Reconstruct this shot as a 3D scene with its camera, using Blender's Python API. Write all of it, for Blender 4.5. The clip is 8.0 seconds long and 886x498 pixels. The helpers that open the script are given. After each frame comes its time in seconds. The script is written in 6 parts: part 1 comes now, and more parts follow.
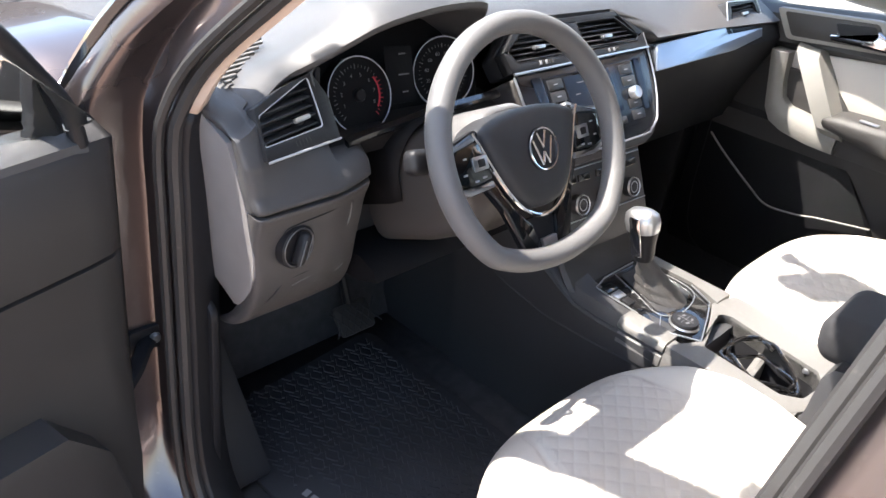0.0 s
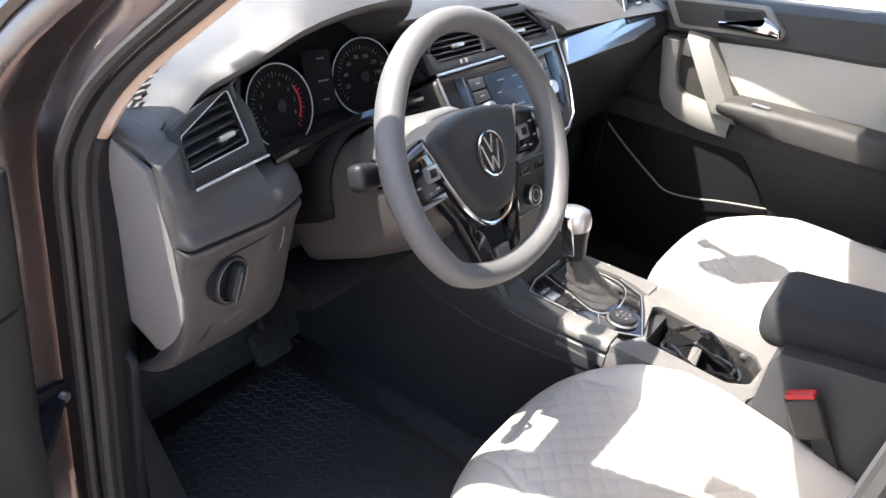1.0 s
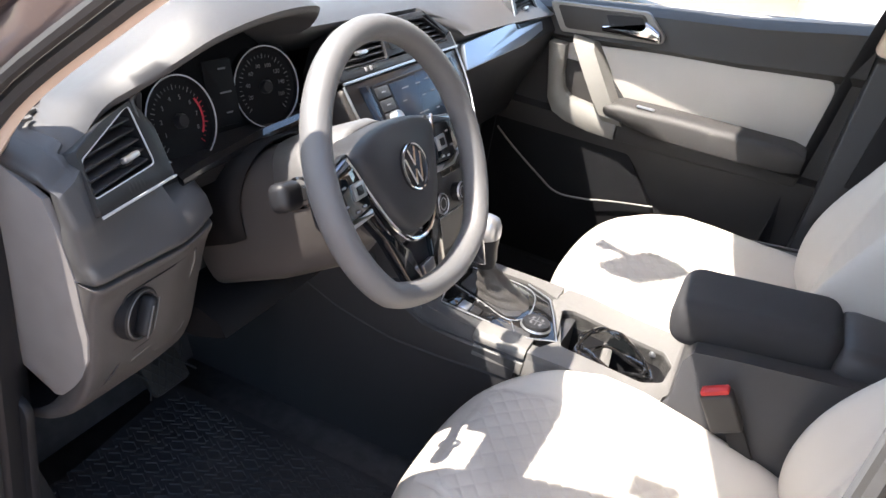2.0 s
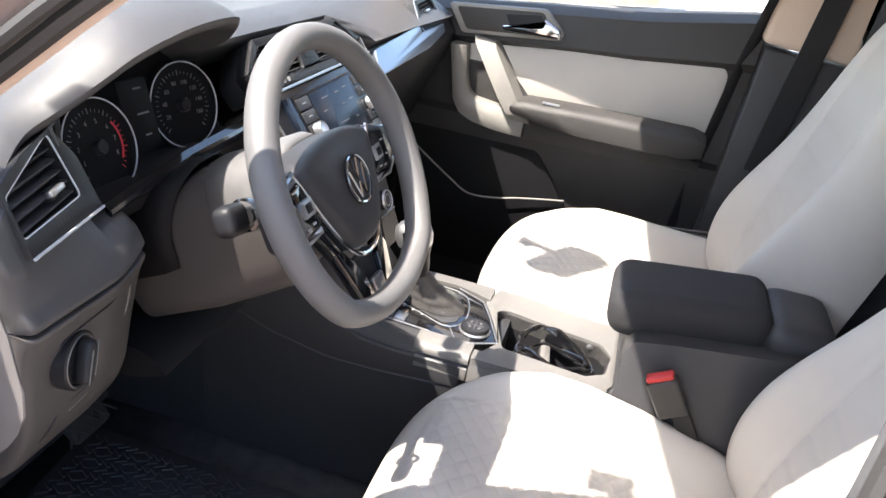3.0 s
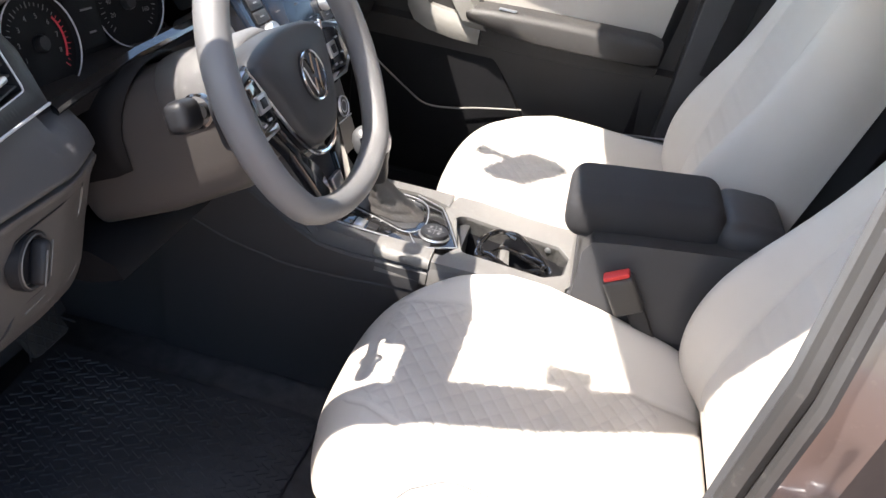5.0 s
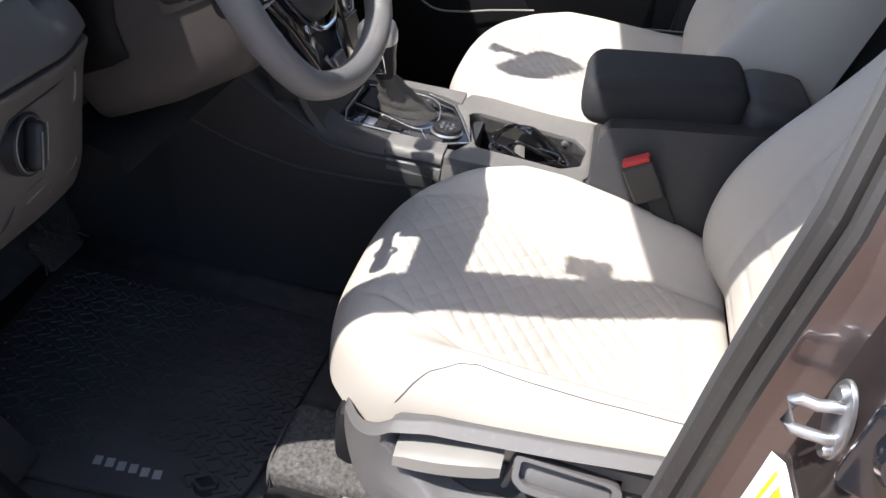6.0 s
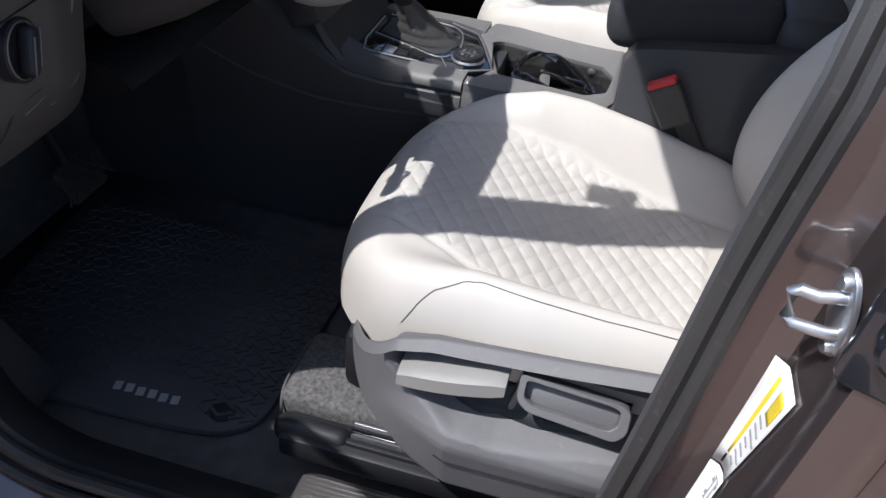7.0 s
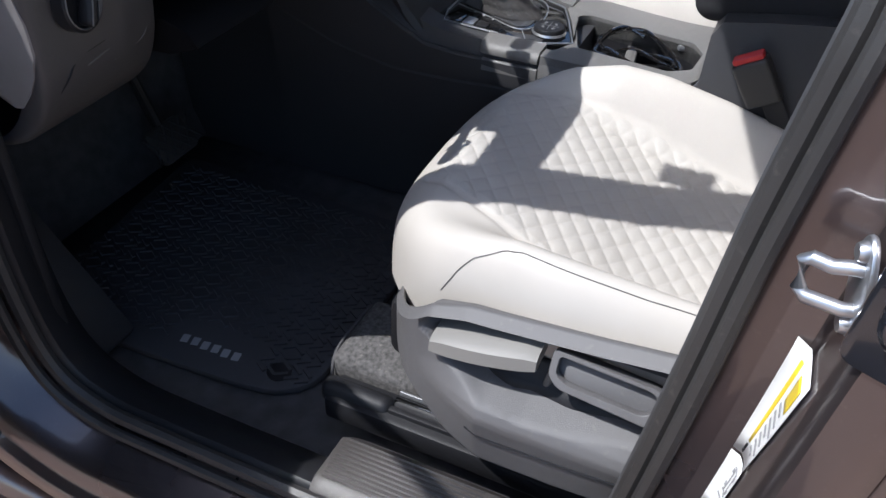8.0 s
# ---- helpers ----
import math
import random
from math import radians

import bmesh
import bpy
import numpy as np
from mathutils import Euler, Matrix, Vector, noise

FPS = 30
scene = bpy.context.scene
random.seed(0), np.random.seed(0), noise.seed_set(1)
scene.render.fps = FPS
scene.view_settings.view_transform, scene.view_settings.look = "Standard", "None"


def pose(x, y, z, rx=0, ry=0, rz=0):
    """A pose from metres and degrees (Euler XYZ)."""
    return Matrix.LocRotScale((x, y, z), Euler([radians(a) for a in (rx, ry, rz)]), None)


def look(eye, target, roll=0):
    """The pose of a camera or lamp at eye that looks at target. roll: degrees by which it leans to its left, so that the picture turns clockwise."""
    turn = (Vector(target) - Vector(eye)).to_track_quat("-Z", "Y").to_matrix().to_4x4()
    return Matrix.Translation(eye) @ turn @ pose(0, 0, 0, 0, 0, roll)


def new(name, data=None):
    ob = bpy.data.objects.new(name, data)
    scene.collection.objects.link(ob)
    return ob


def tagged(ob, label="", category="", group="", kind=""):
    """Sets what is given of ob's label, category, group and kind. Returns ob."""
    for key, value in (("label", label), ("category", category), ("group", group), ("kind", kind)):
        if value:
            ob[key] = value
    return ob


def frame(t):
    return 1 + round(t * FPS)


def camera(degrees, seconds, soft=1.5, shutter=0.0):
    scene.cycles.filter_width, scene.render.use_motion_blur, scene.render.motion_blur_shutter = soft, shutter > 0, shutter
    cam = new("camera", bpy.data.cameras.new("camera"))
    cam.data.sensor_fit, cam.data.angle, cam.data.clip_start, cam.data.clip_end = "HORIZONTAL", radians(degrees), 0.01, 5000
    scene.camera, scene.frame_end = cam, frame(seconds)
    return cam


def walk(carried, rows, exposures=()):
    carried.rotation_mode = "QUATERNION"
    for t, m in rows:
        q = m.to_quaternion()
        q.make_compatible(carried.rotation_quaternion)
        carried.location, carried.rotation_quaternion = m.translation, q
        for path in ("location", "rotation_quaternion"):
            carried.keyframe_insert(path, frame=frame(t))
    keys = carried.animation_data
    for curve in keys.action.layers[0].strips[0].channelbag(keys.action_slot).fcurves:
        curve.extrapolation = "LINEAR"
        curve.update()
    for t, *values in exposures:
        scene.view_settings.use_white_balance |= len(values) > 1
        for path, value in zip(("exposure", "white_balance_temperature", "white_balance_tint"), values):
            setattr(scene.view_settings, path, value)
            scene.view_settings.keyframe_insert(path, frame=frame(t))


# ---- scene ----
cam = camera(57.1, 8.0)
PATH = [
    (0, (-1.138, -0.52, 1.386), (0.184, 0.607, 0.395), 8.1),
    (0.5, (-1.132, -0.424, 1.372), (0.298, 0.582, 0.401), 6.9),
    (1, (-1.139, -0.399, 1.356), (0.385, 0.477, 0.403), 8.6),
    (1.5, (-1.136, -0.377, 1.352), (0.471, 0.367, 0.423), 10.9),
    (2, (-1.136, -0.325, 1.346), (0.544, 0.276, 0.442), 10.8),
    (2.2, (-1.133, -0.301, 1.343), (0.572, 0.231, 0.443), 10.8),
    (3.5, (-1.137, -0.248, 1.326), (0.652, 0.046, 0.481), 9.6),
    (4, (-1.139, -0.243, 1.324), (0.643, 0.003, 0.448), 10.2),
    (5.5, (-1.149, -0.272, 1.282), (0.523, -0.061, 0.205), 10.0),
    (6, (-1.15, -0.28, 1.245), (0.478, -0.06, 0.105), 8.2),
    (6.5, (-1.153, -0.294, 1.22), (0.439, -0.054, 0.033), 7.0),
    (7, (-1.146, -0.331, 1.197), (0.403, -0.01, -0.027), 5.9),
    (7.5, (-1.132, -0.387, 1.184), (0.366, 0.063, -0.063), 4.3),
    (8, (-1.119, -0.409, 1.169), (0.319, 0.191, -0.085), 2.4),
]
walk(cam, [(t, look(eye, target, roll)) for t, eye, target, roll in PATH],
     [(0.0, 2.07, 6800, 10), (3.3, 1.96, 6950, 11), (5.6, 1.72, 6800, 11), (6.0, 1.1, 6500, 11), (6.5, 0.5, 6150, 11), (8.0, 0.47, 5950, 10)])

# ---- world and light ----
SUN_WAY = Vector((0.41, -0.485, -1.0)).normalized()
world = bpy.data.worlds.new("world")
scene.world = world
world.use_nodes = True
wn = world.node_tree.nodes
sky = wn.new("ShaderNodeTexSky")
sky.sky_type = "NISHITA"
sky.sun_disc = False
sky.sun_elevation = math.asin(-SUN_WAY.z)
sky.sun_rotation = math.atan2(-SUN_WAY.x, -SUN_WAY.y)
world.node_tree.links.new(sky.outputs[0], wn["Background"].inputs[0])
wn["Background"].inputs[1].default_value = 0.148
sun = new("sun", bpy.data.lights.new("sun", "SUN"))
sun.data.energy, sun.data.angle, sun.data.color = 4.5, radians(0.55), (1.0, 0.955, 0.90)
sun.matrix_world = Matrix.Translation((-2, 2, 6)) @ SUN_WAY.to_track_quat("-Z", "Y").to_matrix().to_4x4()


# ---- materials ----
def material(name, color, rough=0.6, metal=0.0, grain=900.0, bump=0.15, vary=0.12, stain=6.0, coat=0.0, dust=0.0, spec=0.5):
    """A surface with fine grain relief, and blotches of tone and gloss at a larger scale."""
    m = bpy.data.materials.new(name)
    m.use_nodes = True
    t = m.node_tree
    b = t.nodes["Principled BSDF"]
    b.inputs["Metallic"].default_value = metal
    b.inputs["Coat Weight"].default_value = coat
    b.inputs["Coat Roughness"].default_value = 0.04
    b.inputs["Specular IOR Level"].default_value = spec
    pos = t.nodes.new("ShaderNodeTexCoord")
    big = t.nodes.new("ShaderNodeTexNoise")
    big.inputs["Scale"].default_value, big.inputs["Detail"].default_value = stain, 5
    fine = t.nodes.new("ShaderNodeTexNoise")
    fine.inputs["Scale"].default_value, fine.inputs["Detail"].default_value = grain, 3
    t.links.new(pos.outputs["Object"], big.inputs["Vector"])
    t.links.new(pos.outputs["Object"], fine.inputs["Vector"])
    ramp = t.nodes.new("ShaderNodeMapRange")
    ramp.inputs[1].default_value, ramp.inputs[2].default_value = 0.3, 0.7
    ramp.inputs[3].default_value, ramp.inputs[4].default_value = 1 - vary, 1 + vary
    t.links.new(big.outputs[0], ramp.inputs[0])
    tone = t.nodes.new("ShaderNodeVectorMath")
    tone.operation = "SCALE"
    tone.inputs[0].default_value = color
    t.links.new(ramp.outputs[0], tone.inputs["Scale"])
    out = tone.outputs[0]
    if dust:
        speck = t.nodes.new("ShaderNodeTexNoise")
        speck.inputs["Scale"].default_value, speck.inputs["Detail"].default_value = 130.0, 6
        t.links.new(pos.outputs["Object"], speck.inputs["Vector"])
        cut = t.nodes.new("ShaderNodeMapRange")
        cut.inputs[1].default_value, cut.inputs[2].default_value, cut.inputs[4].default_value = 0.62, 0.78, dust
        t.links.new(speck.outputs[0], cut.inputs[0])
        mix = t.nodes.new("ShaderNodeMix")
        mix.data_type = "RGBA"
        mix.inputs[7].default_value = (0.42, 0.38, 0.33, 1)
        t.links.new(cut.outputs[0], mix.inputs[0])
        t.links.new(out, mix.inputs[6])
        out = mix.outputs[2]
    t.links.new(out, b.inputs["Base Color"])
    gloss = t.nodes.new("ShaderNodeMapRange")
    gloss.inputs[3].default_value, gloss.inputs[4].default_value = max(rough - 0.08, 0.02), min(rough + 0.08, 1)
    t.links.new(big.outputs[0], gloss.inputs[0])
    t.links.new(gloss.outputs[0], b.inputs["Roughness"])
    if bump:
        bu = t.nodes.new("ShaderNodeBump")
        bu.inputs["Strength"].default_value, bu.inputs["Distance"].default_value = bump, 0.001
        t.links.new(fine.outputs[0], bu.inputs["Height"])
        t.links.new(bu.outputs[0], b.inputs["Normal"])
    return m


LEATHER = material("light_grey_leatherette", (0.478, 0.446, 0.405), 0.5, grain=1400, bump=0.12, vary=0.04, stain=9)

DASH = material("dark_grey_soft_plastic", (0.060, 0.060, 0.063), 0.46, grain=1500, bump=0.3, vary=0.05)
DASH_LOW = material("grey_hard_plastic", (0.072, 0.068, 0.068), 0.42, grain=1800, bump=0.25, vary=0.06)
# dash plastic made paler: sunlight on the end cap is in this colour
ENDCAP = material("sunlit_dash_end_plastic", (0.235, 0.222, 0.220), 0.5, grain=1500, bump=0.25, vary=0.08, stain=30)
INSERT = material("perforated_grey_leatherette", (0.455, 0.427, 0.391), 0.62, grain=700, bump=0.35, vary=0.07, stain=14)
SEATTRIM = material("grained_grey_plastic", (0.122, 0.119, 0.121), 0.5, grain=1100, bump=0.5, vary=0.06, dust=0.12)
SEAL = material("grey_black_rubber_seal", (0.036, 0.034, 0.033), 0.5, grain=700, bump=0.2, vary=0.15, dust=0.10)
RINGS = material("pale_dial_ring", (0.50, 0.51, 0.53), 0.3, bump=0, vary=0.03)
DIMPRINT = material("faint_print", (0.13, 0.13, 0.135), 0.6, bump=0, vary=0.05)

CONSOLE = material("charcoal_plastic", (0.033, 0.033, 0.036), 0.5, grain=1600, bump=0.25, vary=0.08)
GREYTRIM = material("mid_grey_plastic", (0.135, 0.13, 0.125), 0.5, grain=1500, bump=0.3, vary=0.06, dust=0.15)
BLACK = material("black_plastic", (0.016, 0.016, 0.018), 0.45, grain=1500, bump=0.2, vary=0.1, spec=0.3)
GLOSS = material("piano_black", (0.008, 0.008, 0.009), 0.09, bump=0, vary=0.1, coat=1.0)
RUBBER = material("black_rubber", (0.042, 0.040, 0.039), 0.55, grain=700, bump=0.2, vary=0.15, dust=0.08)
WHEELSKIN = material("steering_wheel_urethane", (0.125, 0.123, 0.124), 0.46, grain=1700, bump=0.35, vary=0.04)
SHROUD = material("brown_grey_plastic", (0.052, 0.047, 0.045), 0.42, grain=1700, bump=0.25, vary=0.05)
CLUSTER = material("matt_black_dial_and_shade", (0.008, 0.008, 0.009), 0.6, bump=0, vary=0.1, spec=0.12)
AIRBAG = material("dark_airbag_plastic", (0.028, 0.028, 0.031), 0.5, grain=1700, bump=0.3, vary=0.05)
CHROME = material("chrome", (0.75, 0.75, 0.76), 0.12, 1.0, bump=0, vary=0.03)
SATIN = material("satin_silver", (0.55, 0.56, 0.58), 0.33, 0.9, grain=2200, bump=0.06, vary=0.04)
SILVERBLUE = material("brushed_silver_trim", (0.40, 0.44, 0.50), 0.30, 0.9, grain=2200, bump=0.05, vary=0.04)
PAINT = material("dark_brown_metallic_paint", (0.140, 0.116, 0.115), 0.29, 0.82, grain=2600, bump=0.05, vary=0.12, stain=4, coat=1.0, dust=0.08)

STACKDARK = material("dark_glassy_plastic", (0.010, 0.012, 0.017), 0.16, bump=0, vary=0.05, spec=0.35)
CARPET = material("black_carpet", (0.075, 0.072, 0.075), 0.95, grain=900, bump=1.0, vary=0.25, stain=40)
CARPET_GREY = material("grey_carpet", (0.085, 0.081, 0.079), 0.95, grain=320, bump=1.0, vary=0.5, stain=170, dust=0.35)
MAT = material("black_rubber_mat", (0.052, 0.052, 0.057), 0.7, grain=900, bump=0.3, vary=0.2, dust=0.05)
FABRIC = material("black_armrest_fabric", (0.021, 0.021, 0.024), 0.85, grain=1800, bump=0.6, vary=0.1)
BEIGE = material("beige_pillar_trim", (0.62, 0.49, 0.40), 0.7, grain=1200, bump=0.2, vary=0.03)
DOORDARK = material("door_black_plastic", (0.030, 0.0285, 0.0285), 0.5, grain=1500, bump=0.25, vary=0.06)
ARMPAD = material("dark_grey_door_pad", (0.036, 0.034, 0.033), 0.6, grain=900, bump=0.4, vary=0.06)
TAN = material("tan_car_paint", (0.42, 0.33, 0.22), 0.25, 0.3, bump=0, vary=0.05, coat=1.0)
SILVERDOOR = material("door_grey_plastic", (0.215, 0.207, 0.192), 0.5, grain=1500, bump=0.2, vary=0.04)
RED = material("red_plastic", (0.45, 0.02, 0.02), 0.4, bump=0, vary=0.05)
WHITE = material("white_print", (0.72, 0.72, 0.72), 0.6, bump=0, vary=0.02)
GREYPRINT = material("grey_print", (0.32, 0.32, 0.33), 0.6, bump=0, vary=0.05)
REDPRINT = material("red_print", (0.55, 0.03, 0.05), 0.6, bump=0, vary=0.05)
PAPER = material("white_label", (0.78, 0.78, 0.76), 0.45, bump=0, vary=0.03)
YELLOW = material("yellow_label", (0.75, 0.55, 0.03), 0.45, bump=0, vary=0.03)
DIM = material("dark_display", (0.012, 0.020, 0.036), 0.18, bump=0, vary=0.05, spec=0.4)
PALE = material("pale_concrete", (0.52, 0.505, 0.48), 0.9, grain=120, bump=0.7, vary=0.10, stain=1.5)
GROUNDM = material("brown_paving", (0.31, 0.218, 0.172), 0.9, grain=120, bump=0.7, vary=0.15, stain=1.5)
STUCCO = material("stucco", (0.60, 0.57, 0.53), 0.9, grain=60, bump=0.5, vary=0.08, stain=0.6)
CARDARK = material("dark_car_paint", (0.02, 0.022, 0.028), 0.2, 0.3, bump=0, vary=0.1, coat=1.0)


def glass_material(name, tint):
    m = bpy.data.materials.new(name)
    m.use_nodes = True
    b = m.node_tree.nodes["Principled BSDF"]
    b.inputs["Base Color"].default_value = tint
    b.inputs["Roughness"].default_value = 0.0
    b.inputs["IOR"].default_value = 1.02
    b.inputs["Transmission Weight"].default_value = 1.0
    return m


GLASS = glass_material("window_glass", (0.93, 0.96, 0.95, 1))
TINTED = glass_material("privacy_glass", (0.012, 0.013, 0.014, 1))


# ---- mesh helpers ----
def finish(name, bm, mat, parent=None, label="", angle=38):
    bmesh.ops.recalc_face_normals(bm, faces=bm.faces)
    me = bpy.data.meshes.new(name)
    bm.to_mesh(me)
    bm.free()
    me.polygons.foreach_set("use_smooth", [True] * len(me.polygons))
    me.set_sharp_from_angle(angle=radians(angle))
    me.materials.append(mat)
    ob = new(name, me)
    ob.parent = parent
    if label:
        tagged(ob, label)
    return ob


def part(name, bm, mat, parent, label="", angle=38):
    return finish(name, bm, mat, parent, label, angle)


def thing(name, label, category, group="", kind=""):
    return tagged(new(name), label, category, group, kind)


def merge(bm, other, m=Matrix()):
    me = bpy.data.meshes.new("tmp")
    other.transform(m)
    other.to_mesh(me)
    other.free()
    bm.from_mesh(me)
    bpy.data.meshes.remove(me)
    return bm


def box(bm, centre, size, bevel=0.003, seg=2, turn=(0, 0, 0)):
    b = bmesh.new()
    bmesh.ops.create_cube(b, size=1)
    b.transform(Matrix.Diagonal((*size, 1)))
    if bevel:
        bmesh.ops.bevel(b, geom=b.edges[:], offset=min(bevel, min(size) * 0.49), segments=seg, profile=0.5, affect="EDGES")
    return merge(bm, b, pose(*centre, *turn))


def loft(bm, rings, closed=True, caps=True):
    rows = [[bm.verts.new(p) for p in ring] for ring in rings]
    n = len(rows[0])
    for a, b in zip(rows, rows[1:]):
        for i in range(n if closed else n - 1):
            bm.faces.new((a[i], a[(i + 1) % n], b[(i + 1) % n], b[i]))
    if caps and closed:
        bm.faces.new(rows[0][::-1])
        bm.faces.new(rows[-1])
    return bm


def smooth_path(pts, n=6, closed=False):
    """A Catmull-Rom curve through the points, n steps to a span."""
    pts = [Vector(p) for p in pts]
    out, m = [], len(pts)
    for i in range(m if closed else m - 1):
        if closed:
            p0, p1, p2, p3 = (pts[(i + k) % m] for k in (-1, 0, 1, 2))
        else:
            p0, p1, p2, p3 = pts[max(i - 1, 0)], pts[i], pts[i + 1], pts[min(i + 2, m - 1)]
        for k in range(n):
            t = k / n
            out.append(0.5 * (2 * p1 + (p2 - p0) * t + (2 * p0 - 5 * p1 + 4 * p2 - p3) * t * t + (3 * p1 - p0 - 3 * p2 + p3) * t**3))
    if not closed:
        out.append(pts[-1])
    return out


def tube(bm, pts, radius, n=10, closed=False, flat=1.0, up=(0, 0, 1)):
    """A round or flattened bar along a path."""
    pts = [Vector(p) for p in pts]
    m = len(pts)
    rings = []
    for i, p in enumerate(pts):
        a, b = (pts[i - 1], pts[(i + 1) % m]) if closed else (pts[max(i - 1, 0)], pts[min(i + 1, m - 1)])
        ahead = (b - a).normalized()
        side = ahead.cross(Vector(up))
        side = side.normalized() if side.length > 1e-4 else ahead.orthogonal().normalized()
        above = side.cross(ahead).normalized()
        r = radius[i] if hasattr(radius, "__len__") else radius
        rings.append([p + r * (math.cos(2 * math.pi * k / n) * side + flat * math.sin(2 * math.pi * k / n) * above) for k in range(n)])
    if closed:
        rings.append(rings[0])
        rows = [[bm.verts.new(q) for q in ring] for ring in rings[:-1]]
        for i in range(m):
            a, b = rows[i], rows[(i + 1) % m]
            for k in range(n):
                bm.faces.new((a[k], a[(k + 1) % n], b[(k + 1) % n], b[k]))
        return bm
    return loft(bm, rings)


def prism(bm, poly, depth, m=Matrix(), bevel=0.002, seg=2):
    """A plate: the outline poly in the xy plane of m, its face at z = 0, depth below it."""
    b = bmesh.new()
    top = [b.verts.new((x, y, 0)) for x, y in poly]
    f = b.faces.new(top)
    if f.normal.z < 0:
        f.normal_flip()
    low = bmesh.ops.extrude_face_region(b, geom=[f])
    bmesh.ops.translate(b, vec=(0, 0, -depth), verts=[v for v in low["geom"] if isinstance(v, bmesh.types.BMVert)])
    bmesh.ops.recalc_face_normals(b, faces=b.faces)
    if bevel:
        edges = [e for e in b.edges if all(abs(v.co.z) < 1e-6 for v in e.verts)] + [e for e in b.edges if all(abs(v.co.z + depth) < 1e-6 for v in e.verts)]
        bmesh.ops.bevel(b, geom=edges, offset=min(bevel, depth * 0.45), segments=seg, profile=0.5, affect="EDGES")
    return merge(bm, b, m)


def rounded(poly, r, n=4):
    """The outline with its corners rounded."""
    out = []
    k = len(poly)
    for i in range(k):
        p, a, b = Vector(poly[i]), Vector(poly[i - 1]), Vector(poly[(i + 1) % k])
        ra = min(r, (a - p).length * 0.45)
        rb = min(r, (b - p).length * 0.45)
        s, e = p + (a - p).normalized() * ra, p + (b - p).normalized() * rb
        for j in range(n + 1):
            t = j / n
            q = s * (1 - t) ** 2 + p * 2 * t * (1 - t) + e * t * t
            out.append((q.x, q.y))
    return out


def rect(w, h, r=0.005, x=0, y=0):
    return rounded([(x - w / 2, y - h / 2), (x + w / 2, y - h / 2), (x + w / 2, y + h / 2), (x - w / 2, y + h / 2)], r)


def frame_plate(bm, outer, inner, depth, m=Matrix()):
    """A frame between two outlines with the same number of points."""
    rings = []
    for z, o in ((-depth, outer), (-0.001, outer), (0, [(p[0] * 0.9 + q[0] * 0.1, p[1] * 0.9 + q[1] * 0.1) for p, q in zip(outer, inner)]),
                 (0, [(p[0] * 0.1 + q[0] * 0.9, p[1] * 0.1 + q[1] * 0.9) for p, q in zip(outer, inner)]), (-0.001, inner), (-depth, inner)):
        rings.append([m @ Vector((x, y, z)) for x, y in o])
    return loft(bm, rings, True, False)


def lathe(bm, profile, n=32, m=Matrix()):
    """A turned form: rows of (radius, height) round the z axis of m."""
    rings = [[m @ Vector((r * math.cos(2 * math.pi * k / n), r * math.sin(2 * math.pi * k / n), z)) for k in range(n)] for r, z in profile]
    return loft(bm, rings, True, min(profile[0][0], profile[-1][0]) < 0.006)


def surface(bm, fn, nu, nv):
    rows = [[bm.verts.new(fn(i / nu, j / nv)) for i in range(nu + 1)] for j in range(nv + 1)]
    for a, b in zip(rows, rows[1:]):
        for i in range(nu):
            bm.faces.new((a[i], a[i + 1], b[i + 1], b[i]))
    return bm


def thicken(ob, t, offset=-1.0):
    mod = ob.modifiers.new("thickness", "SOLIDIFY")
    mod.thickness, mod.offset = t, offset
    return ob


def facing(origin, normal, up=(0, 0, 1)):
    """A pose whose z axis is the normal and whose y axis leans towards up."""
    z = Vector(normal).normalized()
    x = Vector(up).cross(z).normalized()
    y = z.cross(x)
    m = Matrix((x, y, z)).transposed().to_4x4()
    return Matrix.Translation(origin) @ m


def text_mesh(bm, words, size, m, depth=0.0006):
    cu = bpy.data.curves.new("words", "FONT")
    cu.body, cu.size, cu.align_x, cu.align_y, cu.extrude = words, size, "CENTER", "CENTER", depth
    cu.resolution_u = 2
    ob = bpy.data.objects.new("words", cu)
    scene.collection.objects.link(ob)
    dg = bpy.context.evaluated_depsgraph_get()
    me = bpy.data.meshes.new_from_object(ob.evaluated_get(dg))
    b = bmesh.new()
    b.from_mesh(me)
    bpy.data.objects.remove(ob)
    bpy.data.curves.remove(cu)
    bpy.data.meshes.remove(me)
    return merge(bm, b, m)

# ---- ground and surroundings ----
def ground():
    bm = bmesh.new()
    surface(bm, lambda u, v: Vector(((u - 0.5) * 400, (v - 0.5) * 400, 0)), 40, 40)
    tagged(finish("ground", bm, GROUNDM), "sunlit brown paved ground", "ground", kind="structure")
    bm = bmesh.new()
    surface(bm, lambda u, v: Vector((1.6 + 60 * u, -60 + 120 * v, 0.006)), 20, 40)
    tagged(finish("pavement", bm, PALE), "pale sunlit concrete pavement", "pavement", kind="structure")


def far_wall():
    bm = bmesh.new()
    box(bm, (40, 2, 1.6), (0.4, 80, 3.2), 0.02)
    tagged(finish("backdrop_wall", bm, STUCCO), "pale stucco garden wall in sunlight", "wall", kind="structure")


